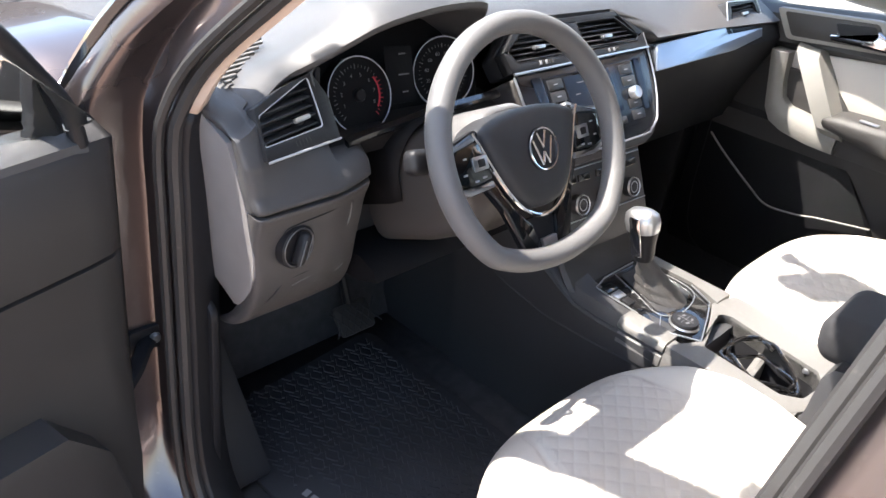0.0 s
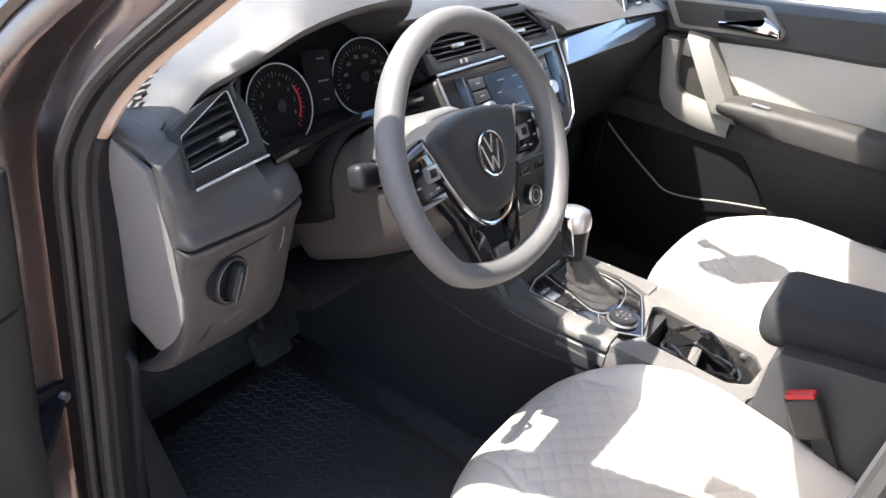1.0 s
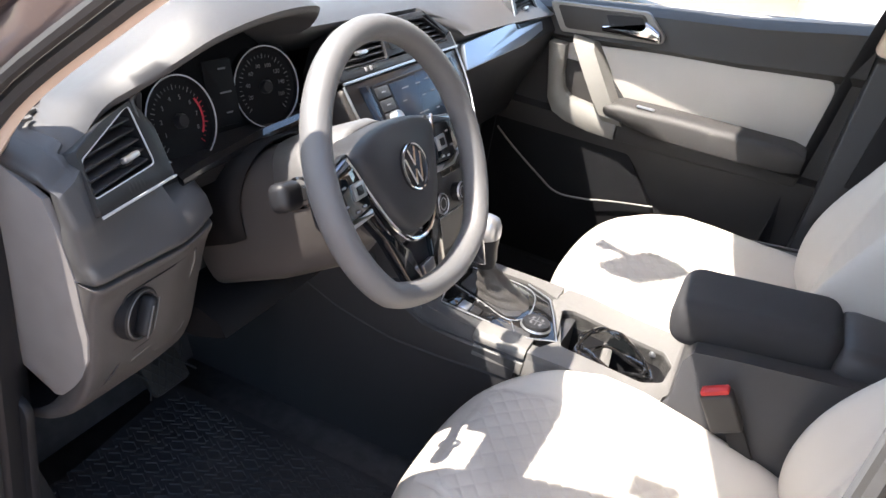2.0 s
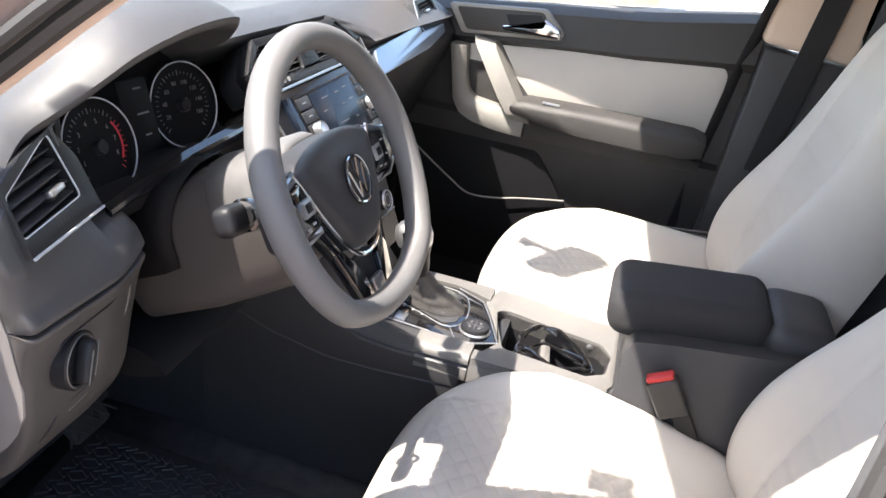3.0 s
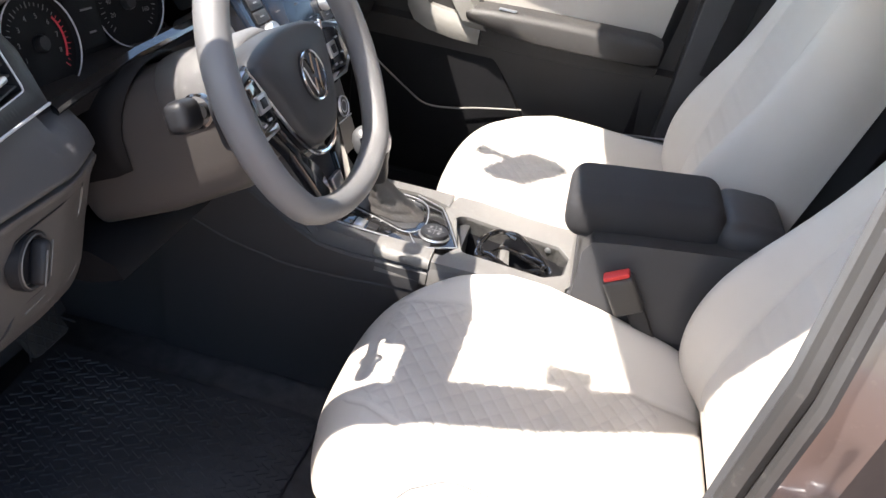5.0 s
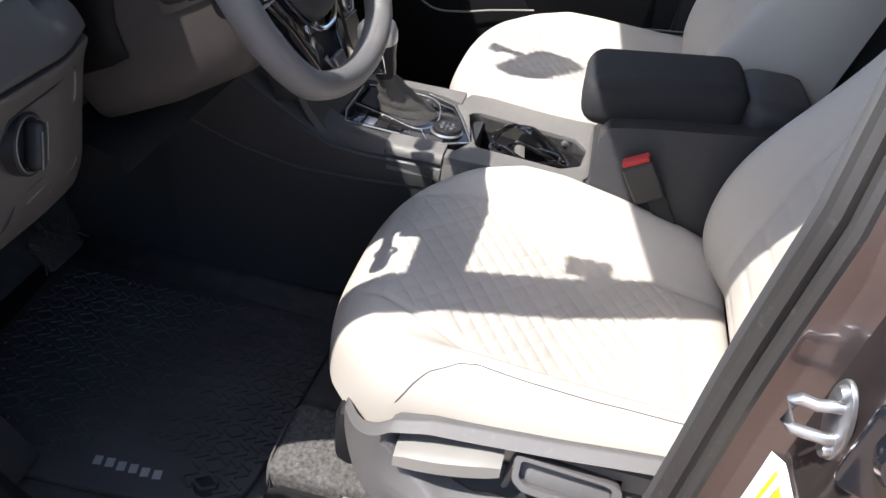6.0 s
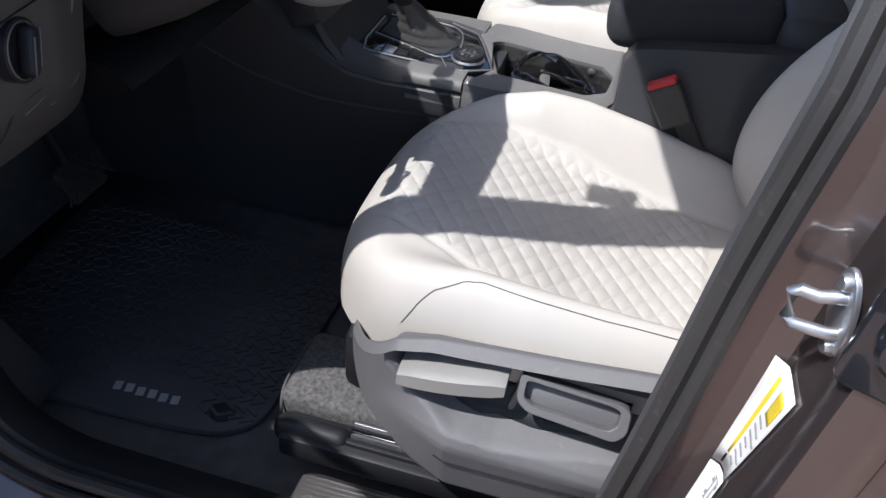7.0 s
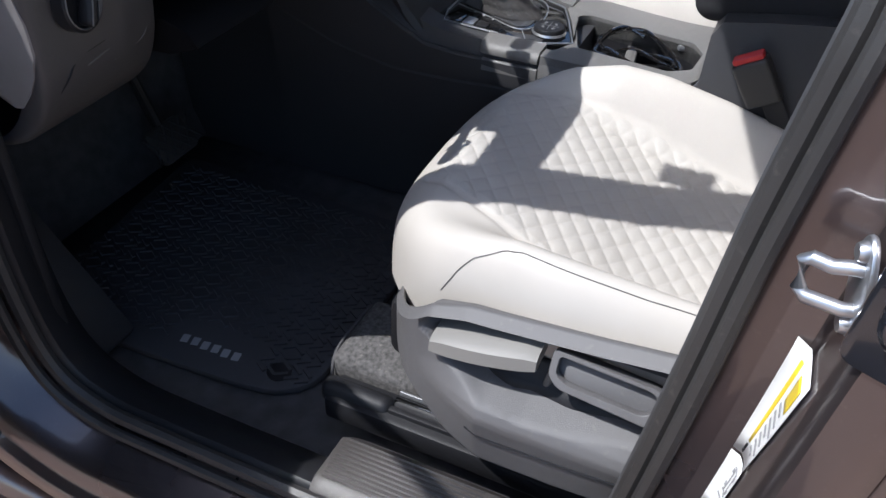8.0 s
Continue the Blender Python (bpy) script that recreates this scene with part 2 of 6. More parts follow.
def far_car(x, y, turn):
    car = thing("parked_car", "tan parked car standing beyond the passenger window", "car")
    bm = bmesh.new()
    rings = []
    for yy, zl, zt, w in ((-2.2, 0.45, 0.75, 0.75), (-2.1, 0.3, 0.95, 0.88), (-1.0, 0.22, 1.0, 0.92), (1.0, 0.22, 1.0, 0.92), (2.0, 0.3, 0.85, 0.86), (2.2, 0.45, 0.7, 0.72)):
        rings.append([(-w, yy, zl), (w, yy, zl), (w * 1.02, yy, (zl + zt) / 2), (w * 0.96, yy, zt), (-w * 0.96, yy, zt), (-w * 1.02, yy, (zl + zt) / 2)])
    loft(bm, rings)
    part("body", bm, TAN, car)
    bm = bmesh.new()
    loft(bm, [[(-w, yy, 0.95), (w, yy, 0.95), (w * 0.8, yy * 0.8 - 0.1, 1.5), (-w * 0.8, yy * 0.8 - 0.1, 1.5)] for yy, w in ((-1.7, 0.8), (-1.5, 0.86), (0.9, 0.86), (1.1, 0.8))])
    part("cabin", bm, GLOSS, car)
    for sx in (-1, 1):
        for yy in (-1.35, 1.35):
            bm = bmesh.new()
            lathe(bm, [(0.05, 0.1), (0.2, 0.1), (0.33, 0.08), (0.34, 0), (0.33, -0.08), (0.05, -0.1)], 24, pose(sx * 0.8, yy, 0.34, 0, 90, 0))
            part("wheel", bm, RUBBER, car)
    car.matrix_basis = pose(x, y, 0, 0, 0, turn)


ground()
far_wall()
far_car(10.6, 1.9, 0)

# ---- car body: the driver's door opening ----
body = thing("car_body", "dark brown metallic car body with open driver door", "car body", kind="structure")


def tumble(z):
    """How far inwards the side leans above the belt line."""
    return max(z - 1.02, 0) * 0.25 + max(z - 1.20, 0) * 0.3


OPENING = [(-0.30, 0.425), (-0.10, 0.422), (0.10, 0.422), (0.18, 0.428), (0.235, 0.465), (0.258, 0.56), (0.262, 0.73), (0.264, 0.90), (0.262, 1.00), (0.225, 1.09),
           (0.118, 1.195), (0.02, 1.285), (-0.09, 1.375), (-0.20, 1.44), (-0.34, 1.475), (-0.46, 1.475), (-0.505, 1.43), (-0.485, 1.30), (-0.462, 1.16), (-0.443, 1.02),
           (-0.428, 0.90), (-0.417, 0.78), (-0.402, 0.64), (-0.385, 0.52), (-0.355, 0.445)]


def opening_strip(bm, section, lo=0, hi=None, side=-1, sill=None, root=0.0):
    """A strip round the opening: section rows are (how far out from its edge, how far to the car's outside); along the bottom it turns into sill, and root pushes the windscreen pillar outwards near its foot."""
    pts = [Vector((p.x, p.y)) for p in smooth_path([(y, z, 0) for y, z in OPENING], 5, True)]
    n = len(pts)
    hi = n if hi is None else hi
    rows = []
    for i in range(lo, hi + 1):
        p, t = pts[i % n], (pts[(i + 1) % n] - pts[(i - 1) % n]).normalized()
        out = Vector((t.y, -t.x))
        low = min(max((0.56 - p.y) / 0.12, 0), 1) if sill else 0
        high = 1 - 0.72 * min(max((p.y - 1.02) / 0.12, 0), 1) if p.x > -0.42 else 1
        here = [(a[0] * (1 - low) + b[0] * low, a[1] * (1 - low) + b[1] * low) for a, b in zip(section, sill or section)]
        foot = root * float(np.interp(p.y, (1.0, 1.06, 1.20, 1.34), (0, 1, 1, 0)))
        rows.append([(side * (0.705 - tumble(p.y) + d * (high if d > 0.008 else 1) + foot * min(o / 0.05, 1)), p.x + o * out.x, p.y + o * out.y) for o, d in here])
    return loft(bm, rows, False, False)


SPAN = 5
JAMB = [(0.004, -0.03), (0.006, -0.006), (0.012, 0.000), (0.018, 0.003), (0.030, 0.0055), (0.050, 0.008), (0.057, 0.011), (0.060, 0.018), (0.061, 0.055), (0.062, 0.074), (0.066, 0.081), (0.080, 0.086), (0.10, 0.090)]
SILL = [(0.004, -0.03), (0.006, -0.006), (0.010, 0.000), (0.014, 0.004), (0.018, 0.010), (0.022, 0.022), (0.027, 0.042), (0.032, 0.058), (0.038, 0.064), (0.052, 0.069), (0.058, 0.072), (0.062, 0.080), (0.075, 0.088)]

bm = opening_strip(bmesh.new(), JAMB, sill=SILL)
thicken(part("door_jamb", bm, PAINT, body, "brown metallic painted door jamb"), 0.002)
for o, d, r in ((0.002, 0.002, 0.0085), (0.011, 0.017, 0.0065)):
    pts = [Vector((p.x, p.y)) for p in smooth_path([(y, z, 0) for y, z in OPENING], 5, True)]
    ring = []
    for i, p in enumerate(pts):
        t = (pts[(i + 1) % len(pts)] - pts[i - 1]).normalized()
        ring.append((-(0.705 - tumble(p.y) + d), p.x + o * t.y, p.y - o * t.x))
    part("weatherstrip", tube(bmesh.new(), ring, r, 8, True, up=(1, 0, 0)), SEAL, body, "black rubber door seal")
bm = opening_strip(bmesh.new(), [(0.0, -0.004), (-0.004, -0.012), (0.0, -0.03), (0.02, -0.06), (0.06, -0.075)], 0, 8 * SPAN + 2)
thicken(part("inner_trim", bm, BLACK, body, "dark plastic sill and kick trim"), 0.003)
bm = opening_strip(bmesh.new(), [(0.0, -0.004), (-0.005, -0.012), (0.002, -0.026), (0.025, -0.038), (0.060, -0.040)], 8 * SPAN + 2, 16 * SPAN, root=0.014)
thicken(part("pillar_trim", bm, BEIGE, body, "beige windscreen pillar trim"), 0.003)
bm = opening_strip(bmesh.new(), [(0.0, -0.004), (-0.004, -0.010), (0.004, -0.028), (0.04, -0.042), (0.12, -0.046)], 16 * SPAN, 25 * SPAN)
thicken(part("inner_trim", bm, DASH, body, "dark plastic centre pillar trim"), 0.003)
# the same trim along the passenger side
bm = opening_strip(bmesh.new(), [(0.0, -0.004), (-0.005, -0.012), (0.002, -0.030), (0.03, -0.062), (0.075, -0.072)], 8 * SPAN + 2, 16 * SPAN, 1)
thicken(part("pillar_trim", bm, BEIGE, body, "beige windscreen pillar trim"), 0.003)
bm = opening_strip(bmesh.new(), [(0.0, -0.004), (0.03, 0.03), (0.06, 0.07), (0.10, 0.11)], 0, None, 1)
thicken(part("door_jamb", bm, BLACK, body, "black passenger door seal and jamb"), 0.002)

bm = opening_strip(bmesh.new(), [(0.098, 0.090), (0.103, 0.087), (0.108, 0.072), (0.111, 0.048), (0.112, 0.024)], 7 * SPAN, 15 * SPAN)
thicken(part("pillar_skin", bm, PAINT, body, "brown metallic windscreen pillar"), 0.002)
# black strip added along the pillar foot for the shade on its outer flange
ring = []
pts = [Vector((p.x, p.y)) for p in smooth_path([(y, z, 0) for y, z in OPENING], 5, True)]
for i in range(8 * SPAN - 2, 11 * SPAN):
    t = (pts[i + 1] - pts[i - 1]).normalized()
    ring.append((-(0.705 - tumble(pts[i].y) + 0.078 - 0.058 * min(max((pts[i].y - 1.02) / 0.12, 0), 1)), pts[i].x + 0.098 * t.y, pts[i].y - 0.098 * t.x))
part("flange_shade_strip", tube(bmesh.new(), ring, 0.012, 8, up=(1, 0, 0)), GLOSS, body, "glossy black strip standing in for the flange's shade")
bm = opening_strip(bmesh.new(), [(0.0985, 0.0890), (0.125, 0.0925), (0.150, 0.0935), (0.158, 0.090), (0.160, 0.075)], 17 * SPAN, 24 * SPAN)
thicken(part("pillar_skin", bm, PAINT, body, "brown metallic centre pillar edge"), 0.002)
# rocker panel below the opening
bm = bmesh.new()
rows = []
for y in (-1.6, -1.0, -0.5, 0.0, 0.3, 0.42):
    rows.append([(-0.780, y, 0.35), (-0.796, y, 0.332), (-0.802, y, 0.318), (-0.812, y, 0.314), (-0.818, y, 0.300), (-0.820, y, 0.26), (-0.82, y, 0.20), (-0.74, y, 0.17), (-0.6, y, 0.17)])
loft(bm, rows, False)
thicken(part("rocker_panel", bm, PAINT, body, "glossy brown painted sill"), 0.003)
# front wing, bonnet and roof skin
bm = bmesh.new()
rows = []
for y, z, x in ((0.34, 1.03, -0.83), (0.6, 1.02, -0.86), (1.0, 0.99, -0.87), (1.35, 0.93, -0.84), (1.6, 0.82, -0.76)):
    rows.append([(x + 0.02, y, 0.45), (x - 0.02, y, 0.62), (x, y, z - 0.14), (x + 0.015, y, z - 0.03), (x + 0.05, y, z), (x + 0.12, y, z + 0.012), (x + 0.20, y, z + 0.02), (x + 0.27, y, z + 0.022)])
loft(bm, rows, False)
thicken(part("front_wing", bm, PAINT, body, "brown metallic front wing"), 0.003)
bm = bmesh.new()
surface(bm, lambda u, v: Vector(((u - 0.5) * 1.52 * (1 - 0.12 * v), 0.86 + 0.78 * v, 1.035 + 0.045 * (1 - (2 * u - 1) ** 2) - 0.03 * v - 0.13 * v**3)), 16, 10)
thicken(part("bonnet", bm, PAINT, body, "brown metallic bonnet"), 0.004)
bm = bmesh.new()
surface(bm, lambda u, v: Vector(((u - 0.5) * 1.3, 0.70 + 0.18 * v, 1.02 + 0.02 * v)), 8, 2)
thicken(part("cowl", bm, BLACK, body, "black wiper cowl"), 0.004)
for sx in (-1, 1):
    bm = box(bmesh.new(), (sx * 0.745, 0.93, 0.975), (0.17, 1.16, 0.02), 0.004)
    part("inner_wing", bm, BLACK, body, "black inner wing panel")
bm = box(bmesh.new(), (0.765, 0.0, 0.315), (0.11, 1.8, 0.26), 0.01)
part("passenger_sill", bm, BLACK, body)
# roof: front edge bowed forward in the middle
HEAD_Z = 1.50


def roof_front(x):
    return 0.004 + 0.06 * (1 - (x / 0.5) ** 2)


bm = bmesh.new()
surface(bm, lambda u, v: Vector((x := (u - 0.5) * 1.16, roof_front(x) * (1 - v) - 2.3 * v, HEAD_Z + 0.05 * (1 - (2 * u - 1) ** 2) + 0.03 * math.sin(math.pi * v))), 20, 12)
thicken(part("roof", bm, PAINT, body, "brown metallic roof"), 0.03, 1.0)
bm = bmesh.new()
surface(bm, lambda u, v: Vector((x := (u - 0.5) * 1.14, roof_front(x) * (1 - v) - 2.3 * v - 0.004, HEAD_Z - 0.008 + 0.05 * (1 - (2 * u - 1) ** 2))), 20, 12)
thicken(part("headliner", bm, BEIGE, body, "beige fabric headliner"), 0.006, -1.0)
# windscreen between the pillars
bm = bmesh.new()
surface(bm, lambda u, v: Vector(((u - 0.5) * (1.10 + 0.22 * v), roof_front((u - 0.5) * 1.1) * (1 - v) + (0.84 - 0.10 * (2 * u - 1) ** 2) * v, HEAD_Z + 0.045 * (1 - (2 * u - 1) ** 2) * (1 - v) - 0.46 * v)), 16, 10)
ob = thicken(part("windscreen", bm, GLASS, body, "clear windscreen glass"), 0.004)
ob.visible_shadow = False
# floor, firewall, tail
bm = bmesh.new()
surface(bm, lambda u, v: Vector(((u - 0.5) * 1.44, -2.3 + 2.85 * v, 0.345)), 10, 10)
surface(bm, lambda u, v: Vector(((u - 0.5) * 1.44, 0.55 + 0.25 * v, 0.345 + 0.72 * v)), 10, 6)
thicken(tagged(finish("floor", bm, CARPET), "black carpeted car floor", "floor", kind="structure"), 0.02)
bm = bmesh.new()
box(bm, (0, -2.3, 0.95), (1.45, 0.05, 1.25), 0.01)
part("tail_panel", bm, BLACK, body)
for sx in (-1, 1):
    bm = bmesh.new()
    box(bm, (sx * 0.74, -1.45, 0.68), (0.10, 1.75, 0.72), 0.02)
    part("rear_door", bm, PAINT if sx < 0 else DOORDARK, body, "closed rear door")
    bm = loft(bmesh.new(), [[(sx * (x - 0.002), y, z) for x, z in ((0.70, 1.03), (0.60, 1.54))] for y in (-2.29, -0.66)], False, False)
    thicken(part("rear_window", bm, TINTED, body, "dark privacy glass"), 0.004)
    bm = bmesh.new()
    box(bm, (sx * (0.70 if sx < 0 else 0.745), 0.62 if sx < 0 else 0.565, 0.67), (0.03 if sx < 0 else 0.12, 0.5, 0.70), 0.01)
    part("cowl_side", bm, BLACK, body)

# striker on the centre pillar
striker = thing("door_striker", "dull steel door striker loop on the painted centre pillar", "striker")
SM = facing((-0.748, -0.484, 0.903), (-0.25, 0.96, -0.08), (0.1, 0, 1)) @ Matrix.Scale(0.76, 4)
outline = [(0.019 * math.cos(2 * math.pi * k / 28), 0.040 * math.sin(2 * math.pi * k / 28)) for k in range(28)]
part("base_plate", prism(bmesh.new(), outline, 0.006, SM @ pose(0, 0, 0.004), 0.0025), SATIN, striker)
bm = tube(bmesh.new(), [SM @ Vector(p) for p in ((0.004, 0.016, 0), (0.003, 0.017, 0.012), (-0.003, 0.013, 0.020), (-0.008, 0.016, 0.032), (-0.012, 0.012, 0.036), (-0.012, -0.010, 0.036), (-0.008, -0.015, 0.032), (0.004, -0.016, 0.01), (0.005, -0.016, 0))], 0.0042, 10)
part("loop", bm, SATIN, striker)
for yy in (0.029, -0.029):
    bm = lathe(bmesh.new(), [(0.002, 0.008), (0.006, 0.008), (0.0075, 0.005), (0.0075, 0.0)], 12, SM @ pose(0.002, yy, 0.002))
    part("bolt", bm, SATIN, striker)


def sticker(name, label, z_hi, z_lo, d0, d1, proud=0.0016):
    """A sheet that follows the pillar's curve between two heights."""
    s = thing(name, label, "label")
    return s, decal("sheet", s, z_hi, z_lo, d0, d1, proud, PAPER)


def decal(name, parent, z_hi, z_lo, d0, d1, proud, mat):
    pts = [Vector((p.x, p.y)) for p in smooth_path([(y, z, 0) for y, z in OPENING], 5, True)]
    bm = bmesh.new()
    rows = []
    rear = [p for p in pts[85:]]
    for k in range(7):
        z = z_hi + (z_lo - z_hi) * k / 6
        z = 0.722 + (z - 0.722) * 0.917 if z > 0.722 else 0.722 - (0.722 - z) * 0.72
        a0, a1 = (0.0085 + (d - 0.016) / 0.054 * float(np.interp(z, (0.66, 0.72, 0.832), (0.0155, 0.0185, 0.041))) for d in (d0, d1))
        y = float(np.interp(-z, [-p.y for p in rear], [p.x for p in rear]))
        cols = [a0 + (a1 - a0) * i / 5 for i in range(6)]
        rows.append([(-(0.705 + d), y - (float(np.interp(d, [q[1] for q in JAMB], [q[0] for q in JAMB])) - proud), z) for d in cols])
    loft(bm, rows, False, False)
    return thicken(part(name, bm, mat, parent), 0.0004)


lab, _ = sticker("tyre_label", "white and yellow tyre pressure label on the door pillar", 0.842, 0.722, 0.016, 0.070)
decal("stripe", lab, 0.830, 0.738, 0.020, 0.030, 0.0024, YELLOW)
decal("block", lab, 0.828, 0.800, 0.042, 0.062, 0.0024, YELLOW)
for i in range(7):
    decal("text_line", lab, 0.793 - i * 0.009, 0.7905 - i * 0.009, 0.036, 0.056 + 0.006 * (i % 3), 0.0024, GREYPRINT)
decal("badge", lab, 0.735, 0.725, 0.020, 0.030, 0.0024, BLACK)
lab2, _ = sticker("jamb_label", "small white label with a printed car outline", 0.718, 0.63, 0.016, 0.070)
for z0, z1, d0, d1 in ((0.708, 0.706, 0.038, 0.064), (0.672, 0.670, 0.038, 0.064), (0.706, 0.672, 0.042, 0.044), (0.706, 0.672, 0.058, 0.060), (0.704, 0.698, 0.036, 0.041), (0.704, 0.698, 0.061, 0.066), (0.682, 0.676, 0.036, 0.041), (0.682, 0.676, 0.061, 0.066), (0.661, 0.659, 0.032, 0.071)):
    decal("print", lab2, z0, z1, d0, d1, 0.0024, GREYPRINT)

# hinge of the rear door, bolted to the outer face of the pillar
HM = facing((-0.790, -0.5065, 0.919), (-0.94, 0.33, 0.04), (0.1, 0, 1))
hinge = part("door_hinge", prism(bmesh.new(), rounded([(-0.030, -0.034), (0.024, -0.038), (0.028, 0.030), (-0.024, 0.034)], 0.010), 0.007, HM @ pose(0, 0, 0.003), 0.0025), CARDARK, body, "dark painted rear door hinge")
part("boss", lathe(bmesh.new(), [(0.001, 0.011), (0.013, 0.011), (0.0165, 0.008), (0.018, 0.0), (0.018, -0.004)], 20, HM @ pose(0.0, 0.006, 0.008)), CARDARK, hinge)
part("bolt", lathe(bmesh.new(), [(0.001, 0.006), (0.007, 0.006), (0.0085, 0.004), (0.0085, 0.0)], 6, HM @ pose(0.0, 0.006, 0.018)), GREYTRIM, hinge)

# ---- driver's door, open ----
door = thing("driver_door", "open driver door with dark plastic inner panel", "car door")
bm = bmesh.new()
loft(bm, [[(-0.02, -0.015, z), (-0.03, -0.06, z), (0.02, -0.13, z), (0.98, -0.13, z), (0.98, -0.02, z)] for z in (0.40, 0.62, 0.90, 1.00)])
part("skin", bm, PAINT, door)
bm = bmesh.new()
rows = []
for u, k in ((-0.02, 0.0), (-0.012, 0.35), (0.0, 0.8), (0.03, 1.0), (0.10, 1.05), (0.3, 1.1), (0.6, 1.1), (0.95, 1.0)):
    rows.append([(u, 0.0, 0.43), (u, 0.03 * k, 0.45), (u, 0.040 * k, 0.60), (u, 0.030 * k, 0.70), (u, 0.018 * k, 0.76), (u, 0.012 * k, 0.80), (u, 0.012 * k, 0.884), (u, 0.004 * k, 0.887), (u, 0.013 * k, 0.890), (u, 0.016 * k, 0.95), (u, 0.010 * k, 1.005), (u, 0.0, 1.022), (u, -0.03, 1.034), (u, -0.06, 1.03)])
loft(bm, rows, False)
thicken(part("inner_panel", bm, DOORDARK, door, "dark plastic inner door panel"), 0.004)
bm = loft(bmesh.new(), [[(u, 0.004, 1.012), (u, 0.002, 1.025), (u, -0.012, 1.0335), (u, -0.024, 1.036), (u, -0.024, 1.02)] for u in (0.012, 0.03, 0.5, 0.95)])
part("belt_ledge", bm, DASH, door, "grey ledge under the window")
bm = bmesh.new()
loft(bm, [[(u, 0.0, z0), (u, 0.055, z0 + 0.02), (u, 0.075, z1 - 0.03), (u, 0.066, z1), (u, 0.0, z1 + 0.01)] for u, z0, z1 in ((0.045, 0.46, 0.60), (0.07, 0.45, 0.68), (0.12, 0.45, 0.735), (0.5, 0.45, 0.76), (0.9, 0.45, 0.74))])
part("door_pocket", bm, DOORDARK, door, "dark moulded door pocket")
bm = bmesh.new()
loft(bm, [[(u, 0.078, z - 0.07), (u, 0.09, z), (u, 0.07, z + 0.05), (u, 0.0, z + 0.06), (u, 0.0, z - 0.08)] for u, z in ((0.26, 0.80), (0.32, 0.80), (0.5, 0.80), (0.8, 0.80))])
part("armrest", bm, SILVERDOOR, door, "grey door armrest")
bm = tube(bmesh.new(), smooth_path([(0.016, -0.005, 1.02), (0.021, -0.005, 1.045), (0.032, -0.005, 1.072), (0.054, -0.004, 1.102), (0.088, 0.0, 1.145), (0.15, 0.005, 1.215), (0.27, 0.02, 1.34), (0.50, 0.06, 1.46), (0.80, 0.08, 1.48), (0.93, 0.08, 1.45), (0.97, 0.0, 1.02)], 6), 0.0095, 10)
part("window_frame", bm, BLACK, door, "black window frame")

bm = prism(bmesh.new(), rounded([(0.018, 1.02), (0.062, 1.02), (0.055, 1.060), (0.056, 1.098), (0.046, 1.088), (0.030, 1.062)], 0.004), 0.02, facing((0, -0.02, 0), (0, 1, 0)) @ Matrix.Diagonal((-1, 1, 1, 1)), 0.002)
part("sail_panel", bm, BLACK, door, "black mirror base panel")
bm = surface(bmesh.new(), lambda u, v: Vector((0.05 + 0.90 * u, -0.025 + 0.09 * v, 1.03 + (0.05 + 0.38 * min(u * 2.2, 1)) * v)), 8, 4)
ob = thicken(part("window", bm, GLASS, door, "clear side window"), 0.004)
ob.visible_shadow = False
bm = bmesh.new()
rings = []
for y, s_ in ((-0.09, 0.80), (-0.10, 0.98), (-0.13, 1.0), (-0.19, 0.85), (-0.23, 0.5), (-0.24, 0.1)):
    rings.append([(0.095 + 0.105 * s_ * math.copysign(abs(math.cos(a)) ** 0.7, math.cos(a)), y, 1.040 + 0.072 * s_ * math.copysign(abs(math.sin(a)) ** 0.7, math.sin(a))) for a in (2 * math.pi * k / 32 for k in range(32))])
loft(bm, rings)
AIM = Matrix.Translation((0.03, -0.09, 0)) @ pose(0, 0, 0, 0, 0, -22) @ Matrix.Translation((-0.03, 0.09, 0))
bm.transform(AIM)
mir = part("wing_mirror", bm, PAINT, door, "brown wing mirror housing", 60)
bm = lathe(bmesh.new(), [(0.001, 0.0), (0.92, 0.0), (0.94, -0.02), (0.94, -0.05)], 32, AIM @ Matrix.Translation((0.095, -0.0885, 1.040)) @ Matrix.Diagonal((0.098, 0.1, 0.066, 1)) @ pose(0, 0, 0, -90, 0, 0))
part("mirror_glass", bm, material("mirror", (0.9, 0.9, 0.9), 0.02, 1.0, bump=0, vary=0.0), mir, "silvered mirror glass")
door.matrix_basis = pose(-0.80, 0.255, 0, 0, 0, 194)
strap = thing("door_check_strap", "black door check strap between jamb and door", "door strap")
bm = tube(bmesh.new(), smooth_path([(-0.722, 0.322, 0.700), (-0.745, 0.300, 0.697), (-0.775, 0.268, 0.694), (-0.81, 0.240, 0.690)], 4), 0.011, 8, flat=0.7)
part("arm", bm, BLACK, strap)
bm = prism(bmesh.new(), rect(0.055, 0.036, 0.006), 0.01, facing((-0.728, 0.314, 0.700), (0, -1, 0)), 0.002)
part("plate", bm, BLACK, strap)
part("bolt", lathe(bmesh.new(), [(0.001, 0.006), (0.006, 0.006), (0.008, 0.002), (0.008, 0.0)], 12, facing((-0.722, 0.312, 0.702), (0, -1, 0))), SATIN, strap)

# ---- dashboard ----
dash = thing("dashboard", "dark grey dashboard with silver trim and air vents", "dashboard")

